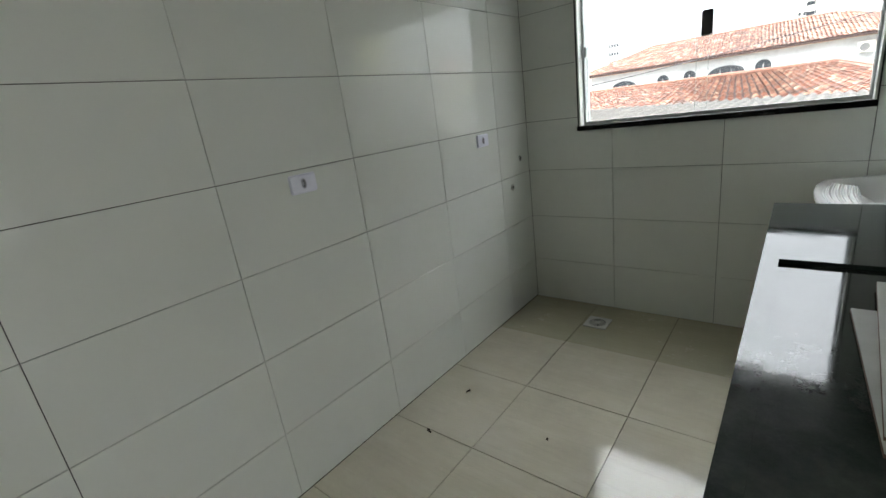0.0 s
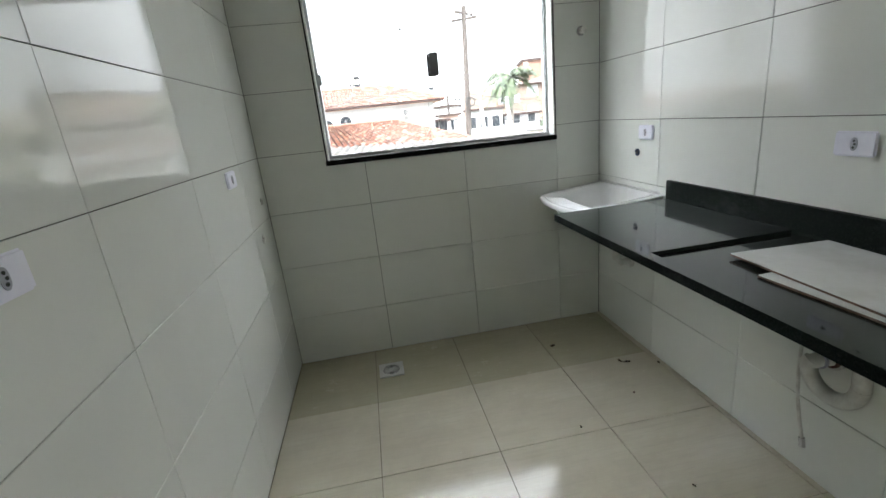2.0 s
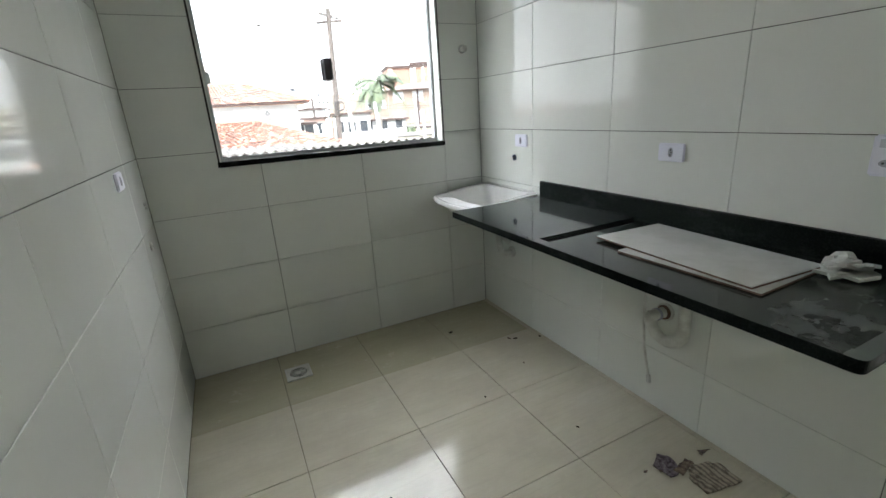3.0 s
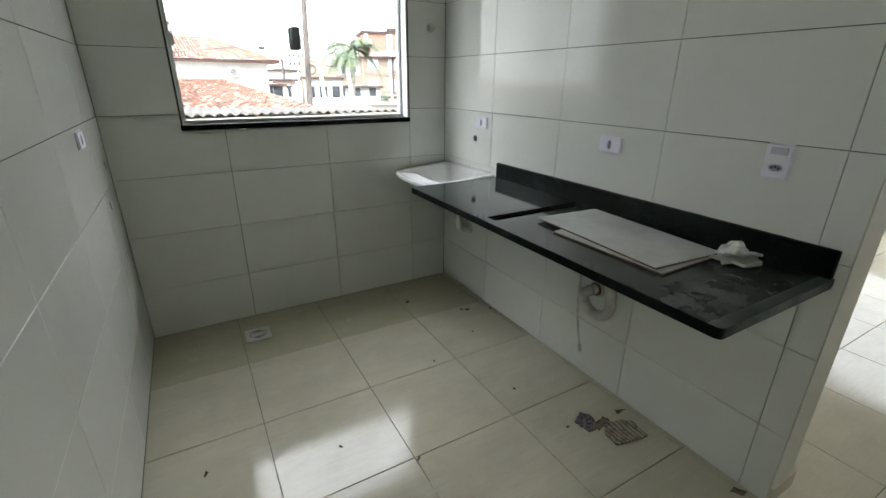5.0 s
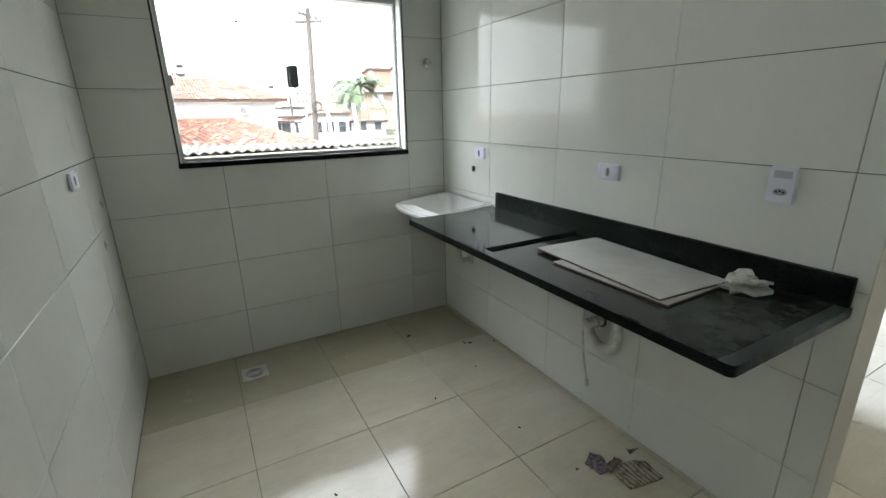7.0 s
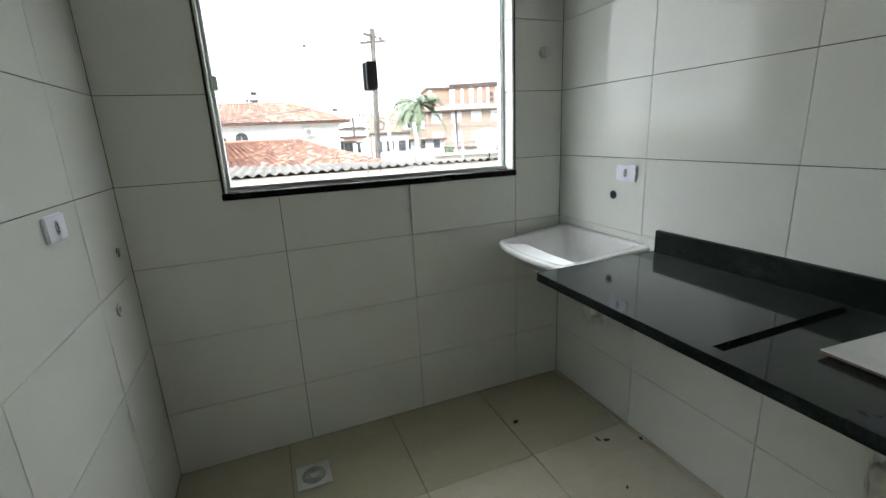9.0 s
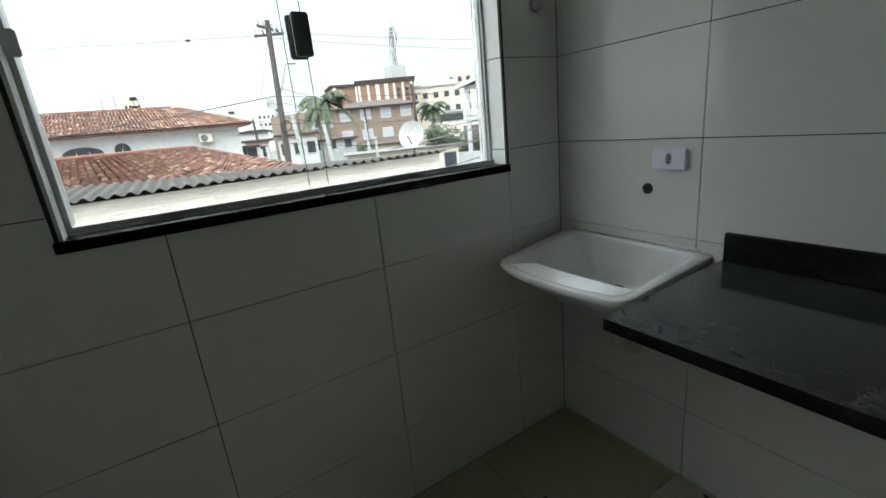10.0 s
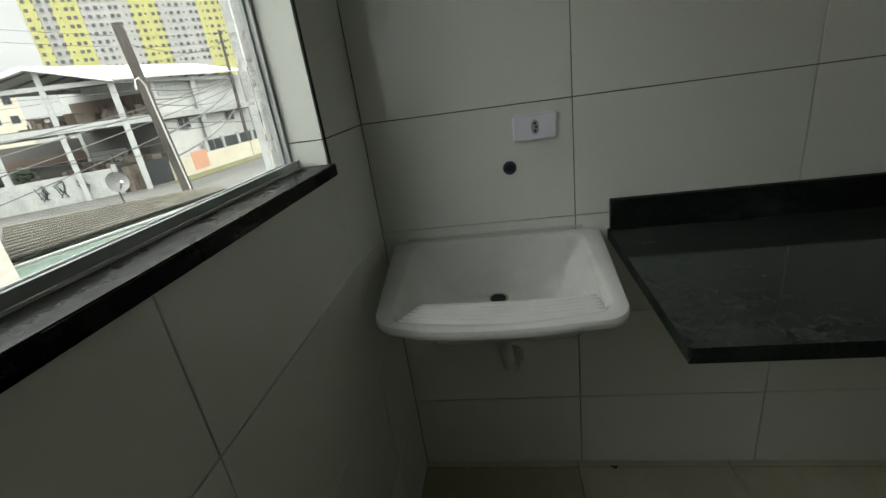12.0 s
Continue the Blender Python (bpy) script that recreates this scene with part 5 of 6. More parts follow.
for f in (0.0, 0.13, 0.26, 0.39, 0.52, 0.65, 0.78, 0.91):
    beam(bm, rs(S1 + SD * f, 4.22 + 0.4 * f), rs(mid + SD * f, 5.30 + 0.25 * f), 0.06)
    beam(bm, rs(S2 + SD * f, 4.22 + 0.4 * f), rs(mid + SD * f, 5.30 + 0.25 * f), 0.06)
    beam(bm, rs(S1 + SD * f, 4.16 + 0.4 * f), rs(S2 + SD * f, 4.16 + 0.4 * f), 0.05)
part("truss", bm, DARK_WALL, shed, "dark steel roof trusses")
part("gable_board", tube([rs(S1 - ovh - SD * 0.035, 4.18), rs(mid - SD * 0.035, 5.36), rs(S2 + ovh - SD * 0.035, 4.18)], 0.2, 4), WHITE_WALL, shed, "white gable board")
q = [rs(S1 + SD * 0.02, 0), rs(S2 + SD * 0.02, 0), rs(S2 + SD * 0.98, 0), rs(S1 + SD * 0.98, 0)]
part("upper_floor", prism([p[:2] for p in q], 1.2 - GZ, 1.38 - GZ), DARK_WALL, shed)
rnd = random.Random(8)
bm = bmesh.new()
for i in range(290):
    f, g = rnd.uniform(0.05, 0.55), rnd.uniform(0.1, 0.85)
    c = S1.lerp(S2, g) + SD * f
    z = 1.38 if rnd.random() < 0.6 else GZ
    h = rnd.uniform(0.2, 1.2) if z > 0 else rnd.uniform(0.5, 2.8)
    w = rnd.choice((0.03, 0.05, 0.12, 0.35, 0.5))
    add_box(bm, rs(c - Vector((w, w * 0.5, 0)), z + 0.001), rs(c + Vector((w, w * 0.5, 0)), z + h))
bmesh.ops.recalc_face_normals(bm, faces=bm.faces)
tagged(part("stored_scrap", bm, RUST, shed, "stacked rusty scrap and timber"), kind="stuff")
backs = ((30.75, 34.9), (31.05, 27.97), (31.17, 27.97), (30.87, 34.9))
# added dark wall: its colour gives the shade inside the lower storey
part("back_wall", prism([(x - 23.7, y - 34.3) for x, y in backs], 0.01, 4.39), DARK_WALL, shed, "dark wall added for the shaded inside of the shed")
part("back_wall", prism([(x - 23.7, y - 34.3) for x, y in backs], 4.59, 6.55), BRICK_HEAP, shed, "bare red-brown brickwork")
# added panel in place of the brown and dark heaps behind the posts
part("ground_screen", prism([(x - 23.7, y - 34.3) for x, y in ((26.2, 38.6), (30.6, 35.1), (30.7, 35.25), (26.3, 38.75))], 0.01, 4.1), DARK_WALL, shed, "dark panel standing in for dark heaps")
part("ledge", prism([(x - 23.7, y - 34.3) for x, y in ((26.1, 38.4), (30.5, 34.9), (30.6, 35.09), (26.2, 38.59))], 2.5, 3.1), BRICK_HEAP, shed, "bare red-brown brickwork")
part("block_pier", prism([(x - 23.7, y - 34.3) for x, y in ((29.2, 33.2), (30.4, 31.2), (30.6, 31.35), (29.4, 33.35))], 0.01, 2.9), GREY_WALL, shed, "grey rendered screen wall")
for i in range(11):
    x, y = 29.9 + 0.06 * i, 31.6 - 0.33 * i
    part("rod", tube([(x - 23.7, y - 34.3, 4.6), (x - 23.7 + 0.05 * (i % 3), y - 34.3, 6.1 + 0.25 * (i % 2))], 0.035, 5), DARK_GATE, shed, "dark steel starter bar")
for z in (5.0, 5.45, 5.9):
    part("tie_bar", tube([(6.15, -2.6, z), (6.85, -6.1, z + 0.04)], 0.028, 5), DARK_GATE, shed, "dark steel starter bar")

# street wall with scrawls and gates
G0, G1 = Vector((22.6, 35.4, 0)), Vector((26.9, 29.7, 0))


def wall_run(nm, a, b, z0, z1, mat, thick, label, category):
    w = thing(nm, (a.x, a.y, z0), label, category)
    w.rotation_euler = (0, 0, math.atan2(b.y - a.y, b.x - a.x))
    part("panel", box((0, 0, 0), ((b - a).length, thick, z1 - z0)), mat, w)
    return w


graf = wall_run("street_wall", G0, G1, GZ, -1.35, GREY_WALL, 0.2, "pale grey street wall with black painted scrawls", "wall")
rnd = random.Random(3)
for x0 in (3.0, 4.0, 5.3):
    bm = bmesh.new()
    for i in range(7):
        pts = [(x0 + rnd.uniform(-0.35, 0.35), -0.02, rnd.uniform(0.45, 1.6)) for _ in range(3)]
        add_tube(bm, pts, 0.03, 5)
    part("scrawl", bm, DARK_GATE, graf, "black painted scrawl")
wall_run("metal_gate", Vector((20.4, 38.0, 0)), Vector((22.5, 35.5, 0)), GZ, -1.0, DARK_GATE, 0.08, "dark sheet-metal street gate", "gate")
wall_run("metal_gate", Vector((27.0, 29.6, 0)), Vector((28.4, 28.75, 0)), GZ, -1.25, DARK_GATE, 0.08, "dark sheet-metal gate between pale posts", "gate")
wall_run("metal_gate", Vector((28.55, 28.7, 0)), Vector((30.1, 27.9, 0)), GZ, -1.35, DARK_GATE, 0.08, "dark sheet-metal gate between pale posts", "gate")
for x, y in ((26.95, 29.55), (28.48, 28.68)):
    p = thing("gate_post", (x, y, GZ), "pale concrete gate post beside a dark metal gate", "post", "gate posts")
    part("shaft", box((-0.1, -0.15, 0), (0.1, 0.1, 2.1), 0.02), CONCRETE, p)
W0 = Vector((30.2, 27.7, 0))
low = wall_run("street_wall", W0, Vector((50, 26.2, 0)), GZ, -1.75, CREAM_WALL, 0.2, "stained pale street wall with an orange patch and dark fence gaps", "wall")
part("patch", box((2.2, -0.02, 0.3), (4.0, -0.001, 1.75)), ORANGE_PAINT, low, "faded orange painted patch")
for i in range(6):
    part("pier", box((4.2 + 2.2 * i, -0.02, 1.45), (4.5 + 2.2 * i, 0.21, 2.5)), CONCRETE, low)
    part("fence_panel", box((4.55 + 2.2 * i, 0.05, 1.46), (6.35 + 2.2 * i, 0.1, 2.35)), DARK_GATE, low, "dark fence infill")
wh = thing("workshop", (31.2, 27.95, GZ), "white rendered two-storey workshop with exposed blockwork at the top", "building")
part("wall", box((0, 0, 0), (17, 8, 7.7)), WHITE_WALL, wh)
part("blockwork", box((0.4, -0.05, 6.2), (5.5, -0.001, 7.5)), GREY_WALL, wh, "bare pale blockwork")
for j in range(5):
    for i in range(10):
        part("block", box((0.45 + 0.5 * i + 0.2 * (j % 2), -0.09, 6.25 + 0.23 * j), (0.90 + 0.5 * i + 0.2 * (j % 2), -0.051, 6.44 + 0.23 * j)), CONCRETE, wh)
for x in (2.1, 8.6):
    win = place(new("window"), (0, 0, 0))
    win.parent = wh
    part("window_frame", box((x - 0.75, -0.08, 3.55), (x + 0.75, 0, 4.95)), GREY_WALL, win)
    part("pane", box((x - 0.65, -0.10, 3.65), (x - 0.04, -0.08, 4.85)), WINDOW_DARK, win)
    part("pane", box((x + 0.04, -0.10, 3.65), (x + 0.65, -0.08, 4.85)), WINDOW_DARK, win)

# -- mint-green building with mossy corrugated roof --
mint = thing("mint_building", (4.3, 9.5, GZ), "low mint-green outbuilding under a mossy corrugated roof", "outbuilding")
Q = [(4.15, 9.5), (7.7, 8.35), (8.5, 9.2), (6.1, 11.8)]
part("wall", prism([(x - 4.3, y - 9.5) for x, y in Q], 0, 2.83), MINT, mint, "mint green rendered wall")
part("sheet", corr_sheet((-0.18, -0.03, 2.95), (1.85, 2.42, 3.06), (4.35, -0.30, 2.94), (3.48, -1.24, 2.98), 0.27, 0.034, 0.012, 6, (1, 2, 3, 4, 5, 6)), [MOSSY, TROUGH_SHADE], mint, "mossy brown-green corrugated sheets")
part("flashing", tube([(-0.16, -0.08, 2.885), (3.50, -1.28, 2.915)], 0.025, 6), CONCRETE, mint, "white edge flashing")
dish((7.5, 10.5, 0.24), 0.22, (-0.3, -0.9, 0.3), "small grey mesh satellite dish on the corrugated roof", Mat("grey_mesh", (0.17, 0.17, 0.17), 0.6, 0.3).m, -0.47)

# -- poles and lines --


def utility_pole(base, top, r0, r1, arms, label):
    p = thing("utility_pole", base, label, "pole")
    t = Vector(top) - Vector(base)
    part("shaft", tube([(0, 0, 0), t * 0.5, t], r0, 12, r1), POLE, p)
    for dz, w, ang in arms:
        c = t * ((t.z - dz) / t.z)
        d = Vector((math.cos(radians(ang)), math.sin(radians(ang)), 0)) * w
        bm = bmesh.new()
        beam(bm, c - d, c + d, 0.038)
        part("crossarm", bm, POLE, p)
        for s in (-0.9, -0.4, 0.4, 0.9):
            part("insulator", tube([c + d * s, c + d * s + Vector((0, 0, 0.18))], 0.04, 8), GREY_WALL, p)
    return p


pole_a = utility_pole((3.2, 18.2, GZ), (3.5, 18.2, 5.25), 0.135, 0.085, ((0.25, 0.55, 40), (0.45, 0.5, -30)), "tall weathered utility pole with street lamp and cable coil")
part("lamp_arm", tube([(0.26, 0, 6.0), (0.45, -0.03, 6.5), (0.62, -0.06, 7.05), (0.78, -0.08, 7.1)], 0.03, 8), CONCRETE, pole_a, "curved lamp arm")
part("lamp_head", box((0.66, -0.2, 7.03), (1.02, -0.02, 7.16), 0.05, 3), PIPE, pole_a, "street lamp head")
part("cable_coil", tube([(0.24 + 0.02 * i, -0.2 + 0.05 * math.sin(i), 5.1) for i in range(2)] + arc((0.24, -0.18, 5.0), 0.18, 90, 450, 20, "xz"), 0.022, 6), CABLE, pole_a)
utility_pole((11.95, 12.3, GZ), (11.6, 12.6, 3.95), 0.17, 0.13, (), "leaning dark utility pole behind the mint outbuilding")
curl = thing("service_pipe", (11.75, 12.2, GZ), "white bent service conduit on the leaning pole", "pipe")
part("conduit", tube([(-0.10, -0.05, 2.4), (-0.27, 0.05, 4.9), (-0.31, 0.06, 5.5), (-0.44, 0.08, 5.7), (-0.58, 0.10, 5.65), (-0.64, 0.10, 5.4)], 0.022, 8), WHITE_WALL, curl)
utility_pole((40.4, 27.1, GZ), (40.7, 27.0, 8.1), 0.18, 0.12, ((0.2, 0.9, 60), (1.0, 0.8, 60)), "distant utility pole by the road")
utility_pole((24.0, 44.0, GZ), (23.8, 44.0, 5.6), 0.17, 0.12, ((0.3, 0.9, -30), (1.0, 0.9, -30)), "distant utility pole by the tan apartment block")
utility_pole((9.2, 52.0, GZ), (9.0, 52.0, 3.6), 0.16, 0.12, ((0.3, 1.0, 0), (1.1, 1.0, 0)), "distant utility pole down the street")
for x, y, dx, z in ((6.55, 26.7, -0.45, 2.55), (8.15, 26.4, -0.5, 2.1), (4.9, 30.0, -0.1, 0.9), (5.6, 31.0, -0.2, 1.0), (13.3, 32.0, 0.0, 0.9), (16.8, 41.0, -0.2, 2.6)):
    p = thing("white_post", (x, y, GZ), "slim white concrete post standing by the street", "post", "white street posts")
    part("shaft", tube([(0, 0, 0), (dx, 0, z - GZ)], 0.13, 8, 0.10), CONCRETE, p)


def line(a, b, sag, r=0.018):
    mat, kind = (GREY_CABLE, "bleached grey") if r > 0.033 else (CABLE, "thin black")
    a, b, r = Vector(a), Vector(b), r * 0.55
    c = tagged(link("overhead_cable", tube([a.lerp(b, i / 14) - Vector((0, 0, sag * 4 * (i / 14) * (1 - i / 14))) for i in range(15)], r, 5), mat), kind + " overhead cable strung between street poles", "cable", "overhead cables")
    return c


for args in (((3.45, 18.2, 2.85), (-40, 24, 3.0), 1.6, 0.03), ((3.45, 18.2, 2.8), (40.5, 27.0, 4.6), 0.7), ((3.48, 18.2, 4.9), (40.7, 27, 7.9), 0.6, 0.014), ((3.48, 18.2, 4.7), (40.7, 27, 7.2), 0.7, 0.014),
             ((11.7, 12.5, 1.8), (40.5, 27, 3.0), 0.5, 0.025), ((11.72, 12.5, 1.5), (23.9, 44, 1.9), 0.3, 0.02), ((11.74, 12.4, 1.1), (40.5, 27, 2.4), 0.9, 0.025), ((11.7, 12.5, 1.6), (3.4, 18.2, 1.9), 0.2, 0.018),
             ((11.76, 12.4, 0.7), (3.4, 18.2, 1.2), 0.25, 0.02), ((3.45, 18.2, 2.4), (9.1, 52, 3.1), 0.5, 0.02), ((11.76, 12.4, 0.4), (24, 44, 0.8), 0.4, 0.02), ((3.5, 18.2, 4.95), (9.0, 52, 3.5), 0.6, 0.014),
             ((11.76, 12.4, 0.9), (40.6, 27, 3.6), 0.35, 0.05), ((11.74, 12.4, 1.9), (40.6, 27, 4.3), 0.45, 0.04), ((11.76, 12.4, 0.2), (40.5, 27, 2.0), 0.5, 0.05), ((11.7, 12.5, 2.2), (40.6, 27, 4.9), 0.6, 0.035),
             ((8.2, 20.0, -0.3), (40.5, 27, 3.3), 0.25, 0.05), ((8.0, 19.0, 0.5), (40.5, 27, 3.9), 0.3, 0.05), ((7.5, 21.0, 0.9), (40.5, 27, 4.1), 0.5, 0.05), ((9.0, 20.0, -1.1), (40.5, 27, 2.2), 0.2, 0.045),
             ((3.45, 18.2, 2.6), (24, 44, 3.0), 0.5, 0.02), ((3.45, 18.2, 2.1), (24, 44, 2.4), 0.6, 0.02), ((3.45, 18.2, 1.7), (16.8, 41.0, 1.6), 0.4, 0.02), ((3.45, 18.2, 3.1), (24, 44, 4.1), 0.7, 0.02),
             ((24, 44, 4.4), (40.6, 27, 6.9), 0.5, 0.03), ((24, 44, 3.6), (40.6, 27, 5.2), 0.6, 0.03), ((24, 44, 2.6), (40.6, 27, 4.2), 0.5, 0.03), ((9.1, 52, 2.4), (24, 44, 2.2), 0.4, 0.03), ((9.1, 52, 3.0), (24, 44, 3.4), 0.4, 0.03),
             ((3.5, 18.2, 4.8), (-45, 30, 7.5), 1.2, 0.012), ((11.7, 12.5, 3.4), (40.7, 27, 7.6), 0.7, 0.014), ((11.72, 12.5, 1.3), (50, 20, 1.5), 1.0, 0.022)):
    line(*args)
bird = thing("line_marker", (1.25, 20.6, 5.05), "small dark marker hanging on an overhead cable", "marker")
part("body", box((-0.08, -0.04, -0.04), (0.08, 0.04, 0.04), 0.02), CABLE, bird)

# -- palms and shrubs --


def palm(base, height, lean, n, length, label, seed):
    rnd = random.Random(seed)
    t = thing("palm_tree", base, label, "palm tree")
    top = Vector((lean, 0, height))
    part("trunk", tube([(0, 0, 0), (lean * 0.3, 0, height * 0.4), (lean * 0.8, 0, height * 0.8), top], 0.26, 12, 0.14), BARK, t)
    bm = bmesh.new()
    for i in range(n):
        a = 2 * math.pi * i / n + rnd.uniform(-0.2, 0.2)
        rise = rnd.uniform(-0.1, 1.15)
        d = Vector((math.cos(a), math.sin(a), 0))
        ln = length * rnd.uniform(0.8, 1.1)
        pts = []
        for s in range(9):
            f = s / 8
            pts.append(top + d * (ln * f * (0.95 - 0.2 * f)) + Vector((0, 0, ln * (rise * f * 0.85 - 0.80 * f * f))))
        add_tube(bm, pts, 0.03, 4, 0.008, cap=False)
        for s in range(1, 32):
            f = s / 32 * 7.99
            p = pts[int(f)].lerp(pts[int(f) + 1], f % 1)
            g = (pts[int(f) + 1] - pts[int(f)]).normalized()
            side = g.cross(Vector((0, 0, 1))).normalized()
            ll = 0.55 * math.sin(math.pi * (0.12 + 0.80 * s / 32)) * length / 2.2
            for sg in (-1, 1):
                tip = p + side * sg * ll * 0.75 + g * ll * 0.45 - Vector((0, 0, ll * rnd.uniform(0.35, 0.8)))
                w = g * 0.06
                vs = [bm.verts.new(q) for q in (p - w, p + w, tip)]
                bm.faces.new(vs)
    part("crown", bm, LEAF, t)
    return t


palm((9.5, 32.0, GZ), 6.7, 0.45, 28, 2.7, "tall coconut palm with a ragged green crown behind the roofs", 2)
palm((24.8, 42.3, GZ), 6.2, 0.2, 26, 2.3, "smaller palm tree beside the tan apartment block", 5)


def shrub(base, rx, ry, rz, n, label, seed):
    rnd = random.Random(seed)
    t = thing("bush", base, label, "bush")
    bm = bmesh.new()
    for i in range(6):
        add_tube(bm, [(0, 0, 0), (rnd.uniform(-rx, rx) * 0.5, rnd.uniform(-ry, ry) * 0.5, rz * rnd.uniform(0.9, 1.3))], 0.06, 5, 0.02)
    part("trunk", bm, BARK, t)
    bm = bmesh.new()
    lumps = [(rnd.uniform(-0.7, 0.7), rnd.uniform(-0.7, 0.7), rnd.uniform(0.5, 1.5), rnd.uniform(0.3, 0.6)) for _ in range(9)]
    for i in range(n):
        cx, cy, cz, s = rnd.choice(lumps)
        v = Vector((rnd.gauss(0, 1), rnd.gauss(0, 1), rnd.gauss(0, 1))).normalized() * s * rnd.uniform(0.6, 1.0)
        p = Vector(((cx + v.x) * rx, (cy + v.y) * ry, (cz + v.z * 0.8) * rz))
        u = Vector((rnd.uniform(-1, 1), rnd.uniform(-1, 1), rnd.uniform(-1, 1))).normalized() * 0.14
        w = u.orthogonal().normalized() * 0.08
        bm.faces.new([bm.verts.new(q) for q in (p - u, p + w, p + u, p - w)])
    part("crown", bm, LEAF, t)
    return t


shrub((22.3, 36.8, GZ), 2.4, 1.6, 2.5, 3600, "dense green bush above the street wall", 3)
shrub((25.5, 37.6, GZ), 2.2, 1.5, 2.0, 2200, "spreading green bush behind the open shed", 9)
shrub((17.0, 44.0, GZ), 1.0, 1.0, 1.9, 900, "green bush in front of the tan apartment block", 4)


# ---- tiles ----
GAP = 0.0012


def tile_mesh(w, h):
    """A flat tile lying in x and y, its upper rim slightly rounded."""
    c = 0.0009
    bm = bmesh.new()
    low = [bm.verts.new(p) for p in ((-w / 2, -h / 2, -TD), (w / 2, -h / 2, -TD), (w / 2, h / 2, -TD), (-w / 2, h / 2, -TD))]
    mid = [bm.verts.new(p) for p in ((-w / 2, -h / 2, -c), (w / 2, -h / 2, -c), (w / 2, h / 2, -c), (-w / 2, h / 2, -c))]
    top = [bm.verts.new(p) for p in ((-w / 2 + c, -h / 2 + c, 0), (w / 2 - c, -h / 2 + c, 0), (w / 2 - c, h / 2 - c, 0), (-w / 2 + c, h / 2 - c, 0))]
    for a, b in ((low, mid), (mid, top)):
        for i in range(4):
            bm.faces.new((a[i], a[(i + 1) % 4], b[(i + 1) % 4], b[i]))
    bm.faces.new(top)
    me = bpy.data.meshes.new("tile")
    bm.to_mesh(me)
    bm.free()
    return me


MESHES = {}


def lay(parent, centre, w, h, turn, mat, name="tile"):
    key = (round(w, 4), round(h, 4), mat.name)
    if key not in MESHES:
        MESHES[key] = tile_mesh(*key[:2])
        MESHES[key].materials.append(mat)
    ob = new(name, MESHES[key])
    ob.parent = parent
    ob.matrix_basis = Matrix.Translation(centre) @ turn
    return ob


ROWS_Z = [0.0, 0.293, 0.615, 0.937, 1.259, 1.581, 1.903, 2.225, 2.547, CEILING]
TO_X = pose(0, 0, 0, 90, 0, 90)
TO_MX = pose(0, 0, 0, 90, 0, -90)
TO_MY = pose(0, 0, 0, 90, 0, 0)
wob = random.Random(11)


def jitter():
    return pose(0, 0, 0, wob.uniform(-0.10, 0.10), wob.uniform(-0.10, 0.10), 0)


def grid_rects(us, vs, hole=None):
    """Rectangles of a tile grid, cut round a hole."""
    for u0, u1 in zip(us, us[1:]):
        for v0, v1 in zip(vs, vs[1:]):
            if hole is None or u1 <= hole[0] + 1e-4 or u0 >= hole[1] - 1e-4 or v1 <= hole[2] + 1e-4 or v0 >= hole[3] - 1e-4:
                yield [(u0, v0, u1, v1)], None
                continue
            a, b, c, d = hole
            poly = None
            if u0 >= a - 1e-4 and u1 <= b + 1e-4:
                rects = [r for r in ((u0, v0, u1, c), (u0, d, u1, v1)) if r[3] - r[1] > 0.004]
            elif v0 >= c - 1e-4 and v1 <= d + 1e-4:
                rects = [r for r in ((u0, v0, a, v1), (b, v0, u1, v1)) if r[2] - r[0] > 0.004]
            else:
                rects = []
                g = GAP
                if v0 < c:
                    poly = [(u0 + g, v0 + g), (u1 - g, v0 + g), (u1 - g, c - g), (a - g, c - g), (a - g, v1 - g), (u0 + g, v1 - g)]
                else:
                    poly = [(u0 + g, v0 + g), (a - g, v0 + g), (a - g, d + g), (u1 - g, d + g), (u1 - g, v1 - g), (u0 + g, v1 - g)]
            yield rects, poly


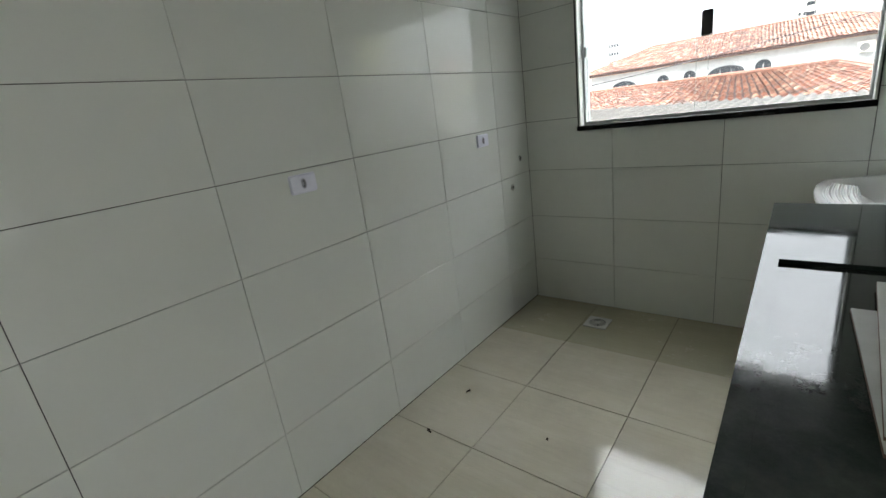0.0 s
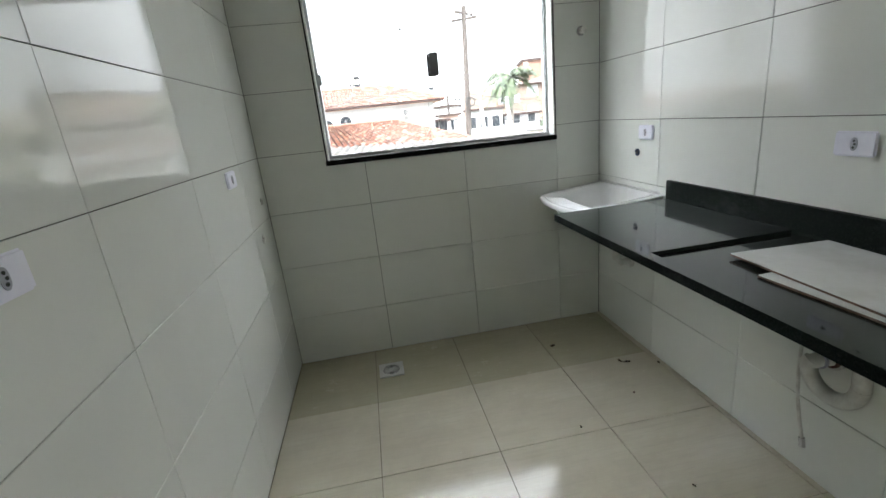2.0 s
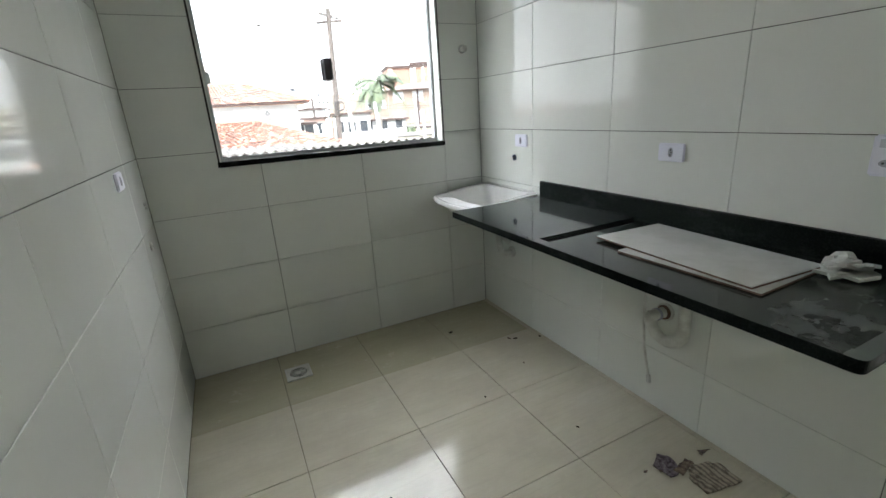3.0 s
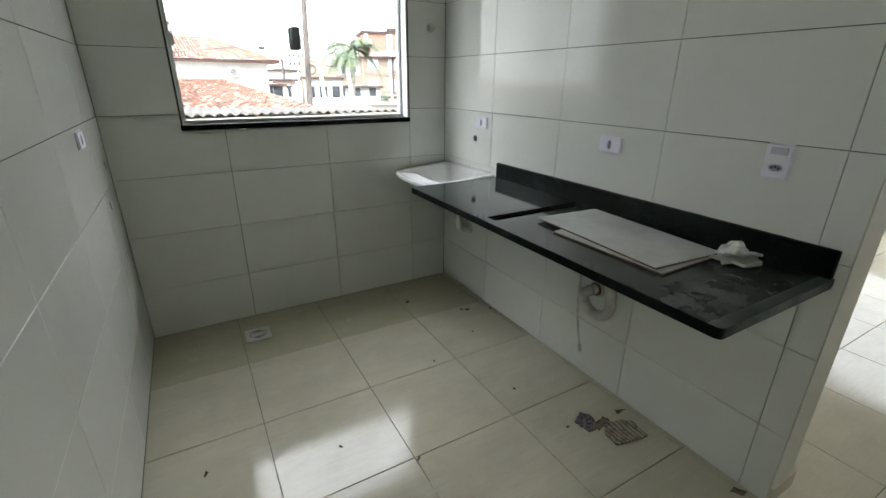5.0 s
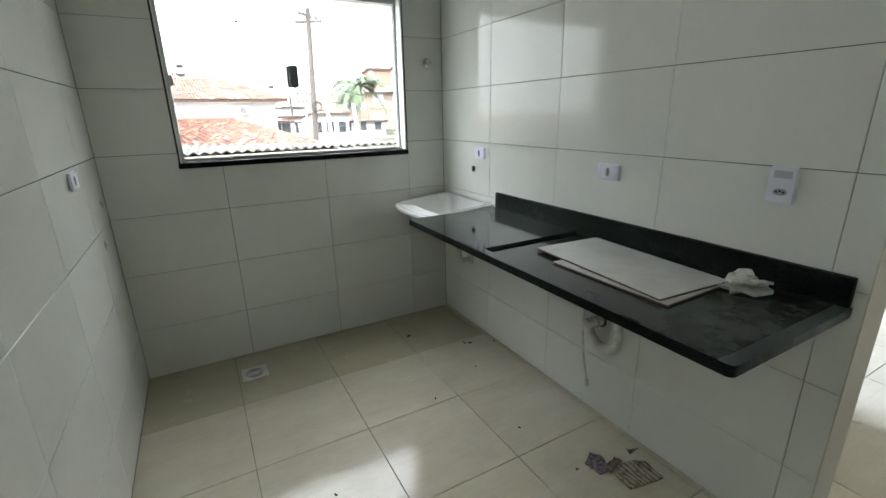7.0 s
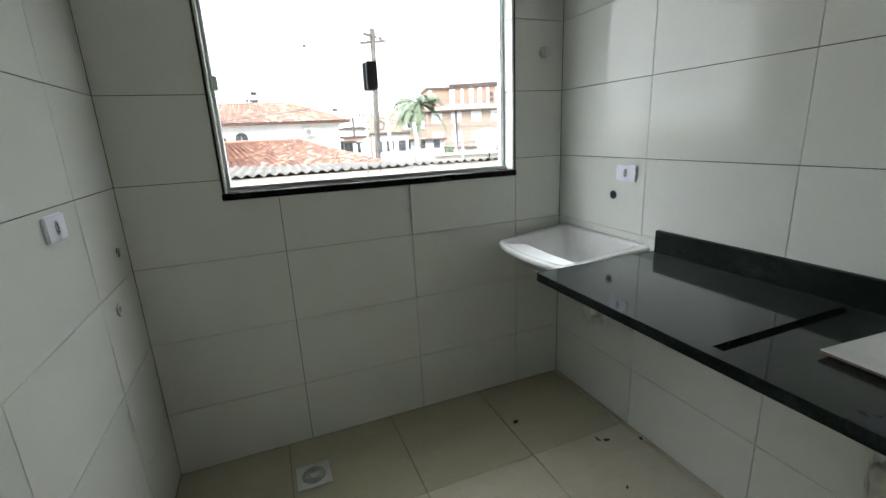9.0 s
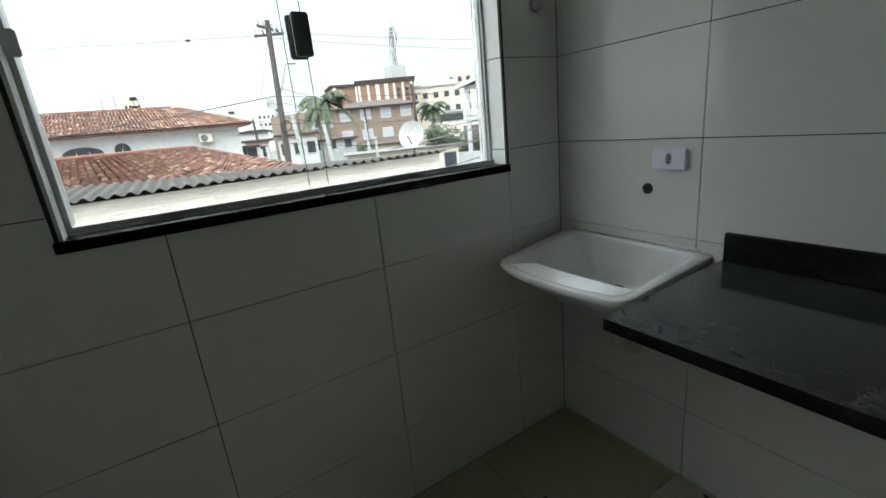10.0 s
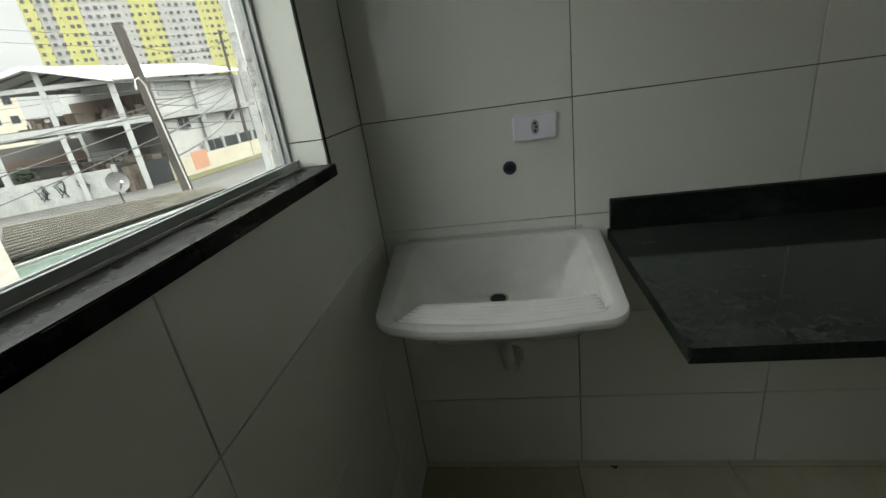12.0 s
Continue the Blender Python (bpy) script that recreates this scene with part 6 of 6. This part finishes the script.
west_y = [2.77, 2.392, 1.815, 1.238, 0.655, 0.078, -0.499, -1.076, -1.653, -2.230, -2.807, BACK_Y][::-1]
for y0, y1 in zip(west_y, west_y[1:]):
    for z0, z1 in zip(ROWS_Z, ROWS_Z[1:]):
        lay(wall_west, (XL, (y0 + y1) / 2, (z0 + z1) / 2), y1 - y0 - 2 * GAP, z1 - z0 - 2 * GAP, TO_X @ jitter(), WALL_TILE)
north_x = [XL, -0.875, -0.301, 0.267, XR]
for rects, poly in grid_rects(north_x, [-0.0075] + ROWS_Z[1:], (WIN_L - 0.008, WIN_R + 0.006, WIN_B - 0.028, WIN_T)):
    for u0, v0, u1, v1 in rects:
        lay(wall_north, ((u0 + u1) / 2, YB, (v0 + v1) / 2), u1 - u0 - 2 * GAP, v1 - v0 - 2 * GAP, TO_MY @ jitter(), WALL_TILE)
    if poly:
        bm = bmesh.new()
        f = [bm.verts.new((u, YB, v)) for u, v in poly]
        b = [bm.verts.new((u, YB + TD, v)) for u, v in poly]
        for i in range(6):
            bm.faces.new((f[i], b[i], b[(i + 1) % 6], f[(i + 1) % 6]))
        bm.faces.new(f)
        bmesh.ops.recalc_face_normals(bm, faces=bm.faces)
        part("tile", bm, WALL_TILE, wall_north)
east_y = [YB, 2.199, 1.632, 1.063, 0.490, PART_END][::-1]
for y0, y1 in zip(east_y, east_y[1:]):
    for z0, z1 in zip(ROWS_Z, ROWS_Z[1:]):
        lay(wall_partition, (XR, (y0 + y1) / 2, (z0 + z1) / 2), y1 - y0 - 2 * GAP, z1 - z0 - 2 * GAP, TO_MX @ jitter(), WALL_TILE)
structure("trim", box((XR - 0.001, PART_END - 0.003, 0.0755), (XR + 0.010, PART_END + 0.0005, CEILING)), PAINT)
floor_x = [XL] + [0.521 + 0.5025 * i for i in range(-3, 10)] + [FAR_X]
floor_y = [BACK_Y] + [2.215 - 0.5025 * i for i in range(10, -1, -1)] + [YB]
for x0, x1 in zip(floor_x, floor_x[1:]):
    for y0, y1 in zip(floor_y, floor_y[1:]):
        if x1 - x0 < 0.02 or y1 - y0 < 0.02:
            continue
        # tiles beyond the last joint get the darker tone and sit slightly lower
        far_part = y0 > 2.2 and x0 < 0.5
        x1c = min(x1, XR - 0.001) if far_part else x1
        lay(floor, ((x0 + x1c) / 2, (y0 + y1) / 2, -0.0015 - (0.004 if far_part else 0)), x1c - x0 - 2 * GAP - 0.001, y1 - y0 - 2 * GAP - 0.001,
            jitter() if not far_part else pose(0, 0, 0, -0.2, 0, 0), FLOOR_TILE_FAR if far_part else FLOOR_TILE, "floor_tile")
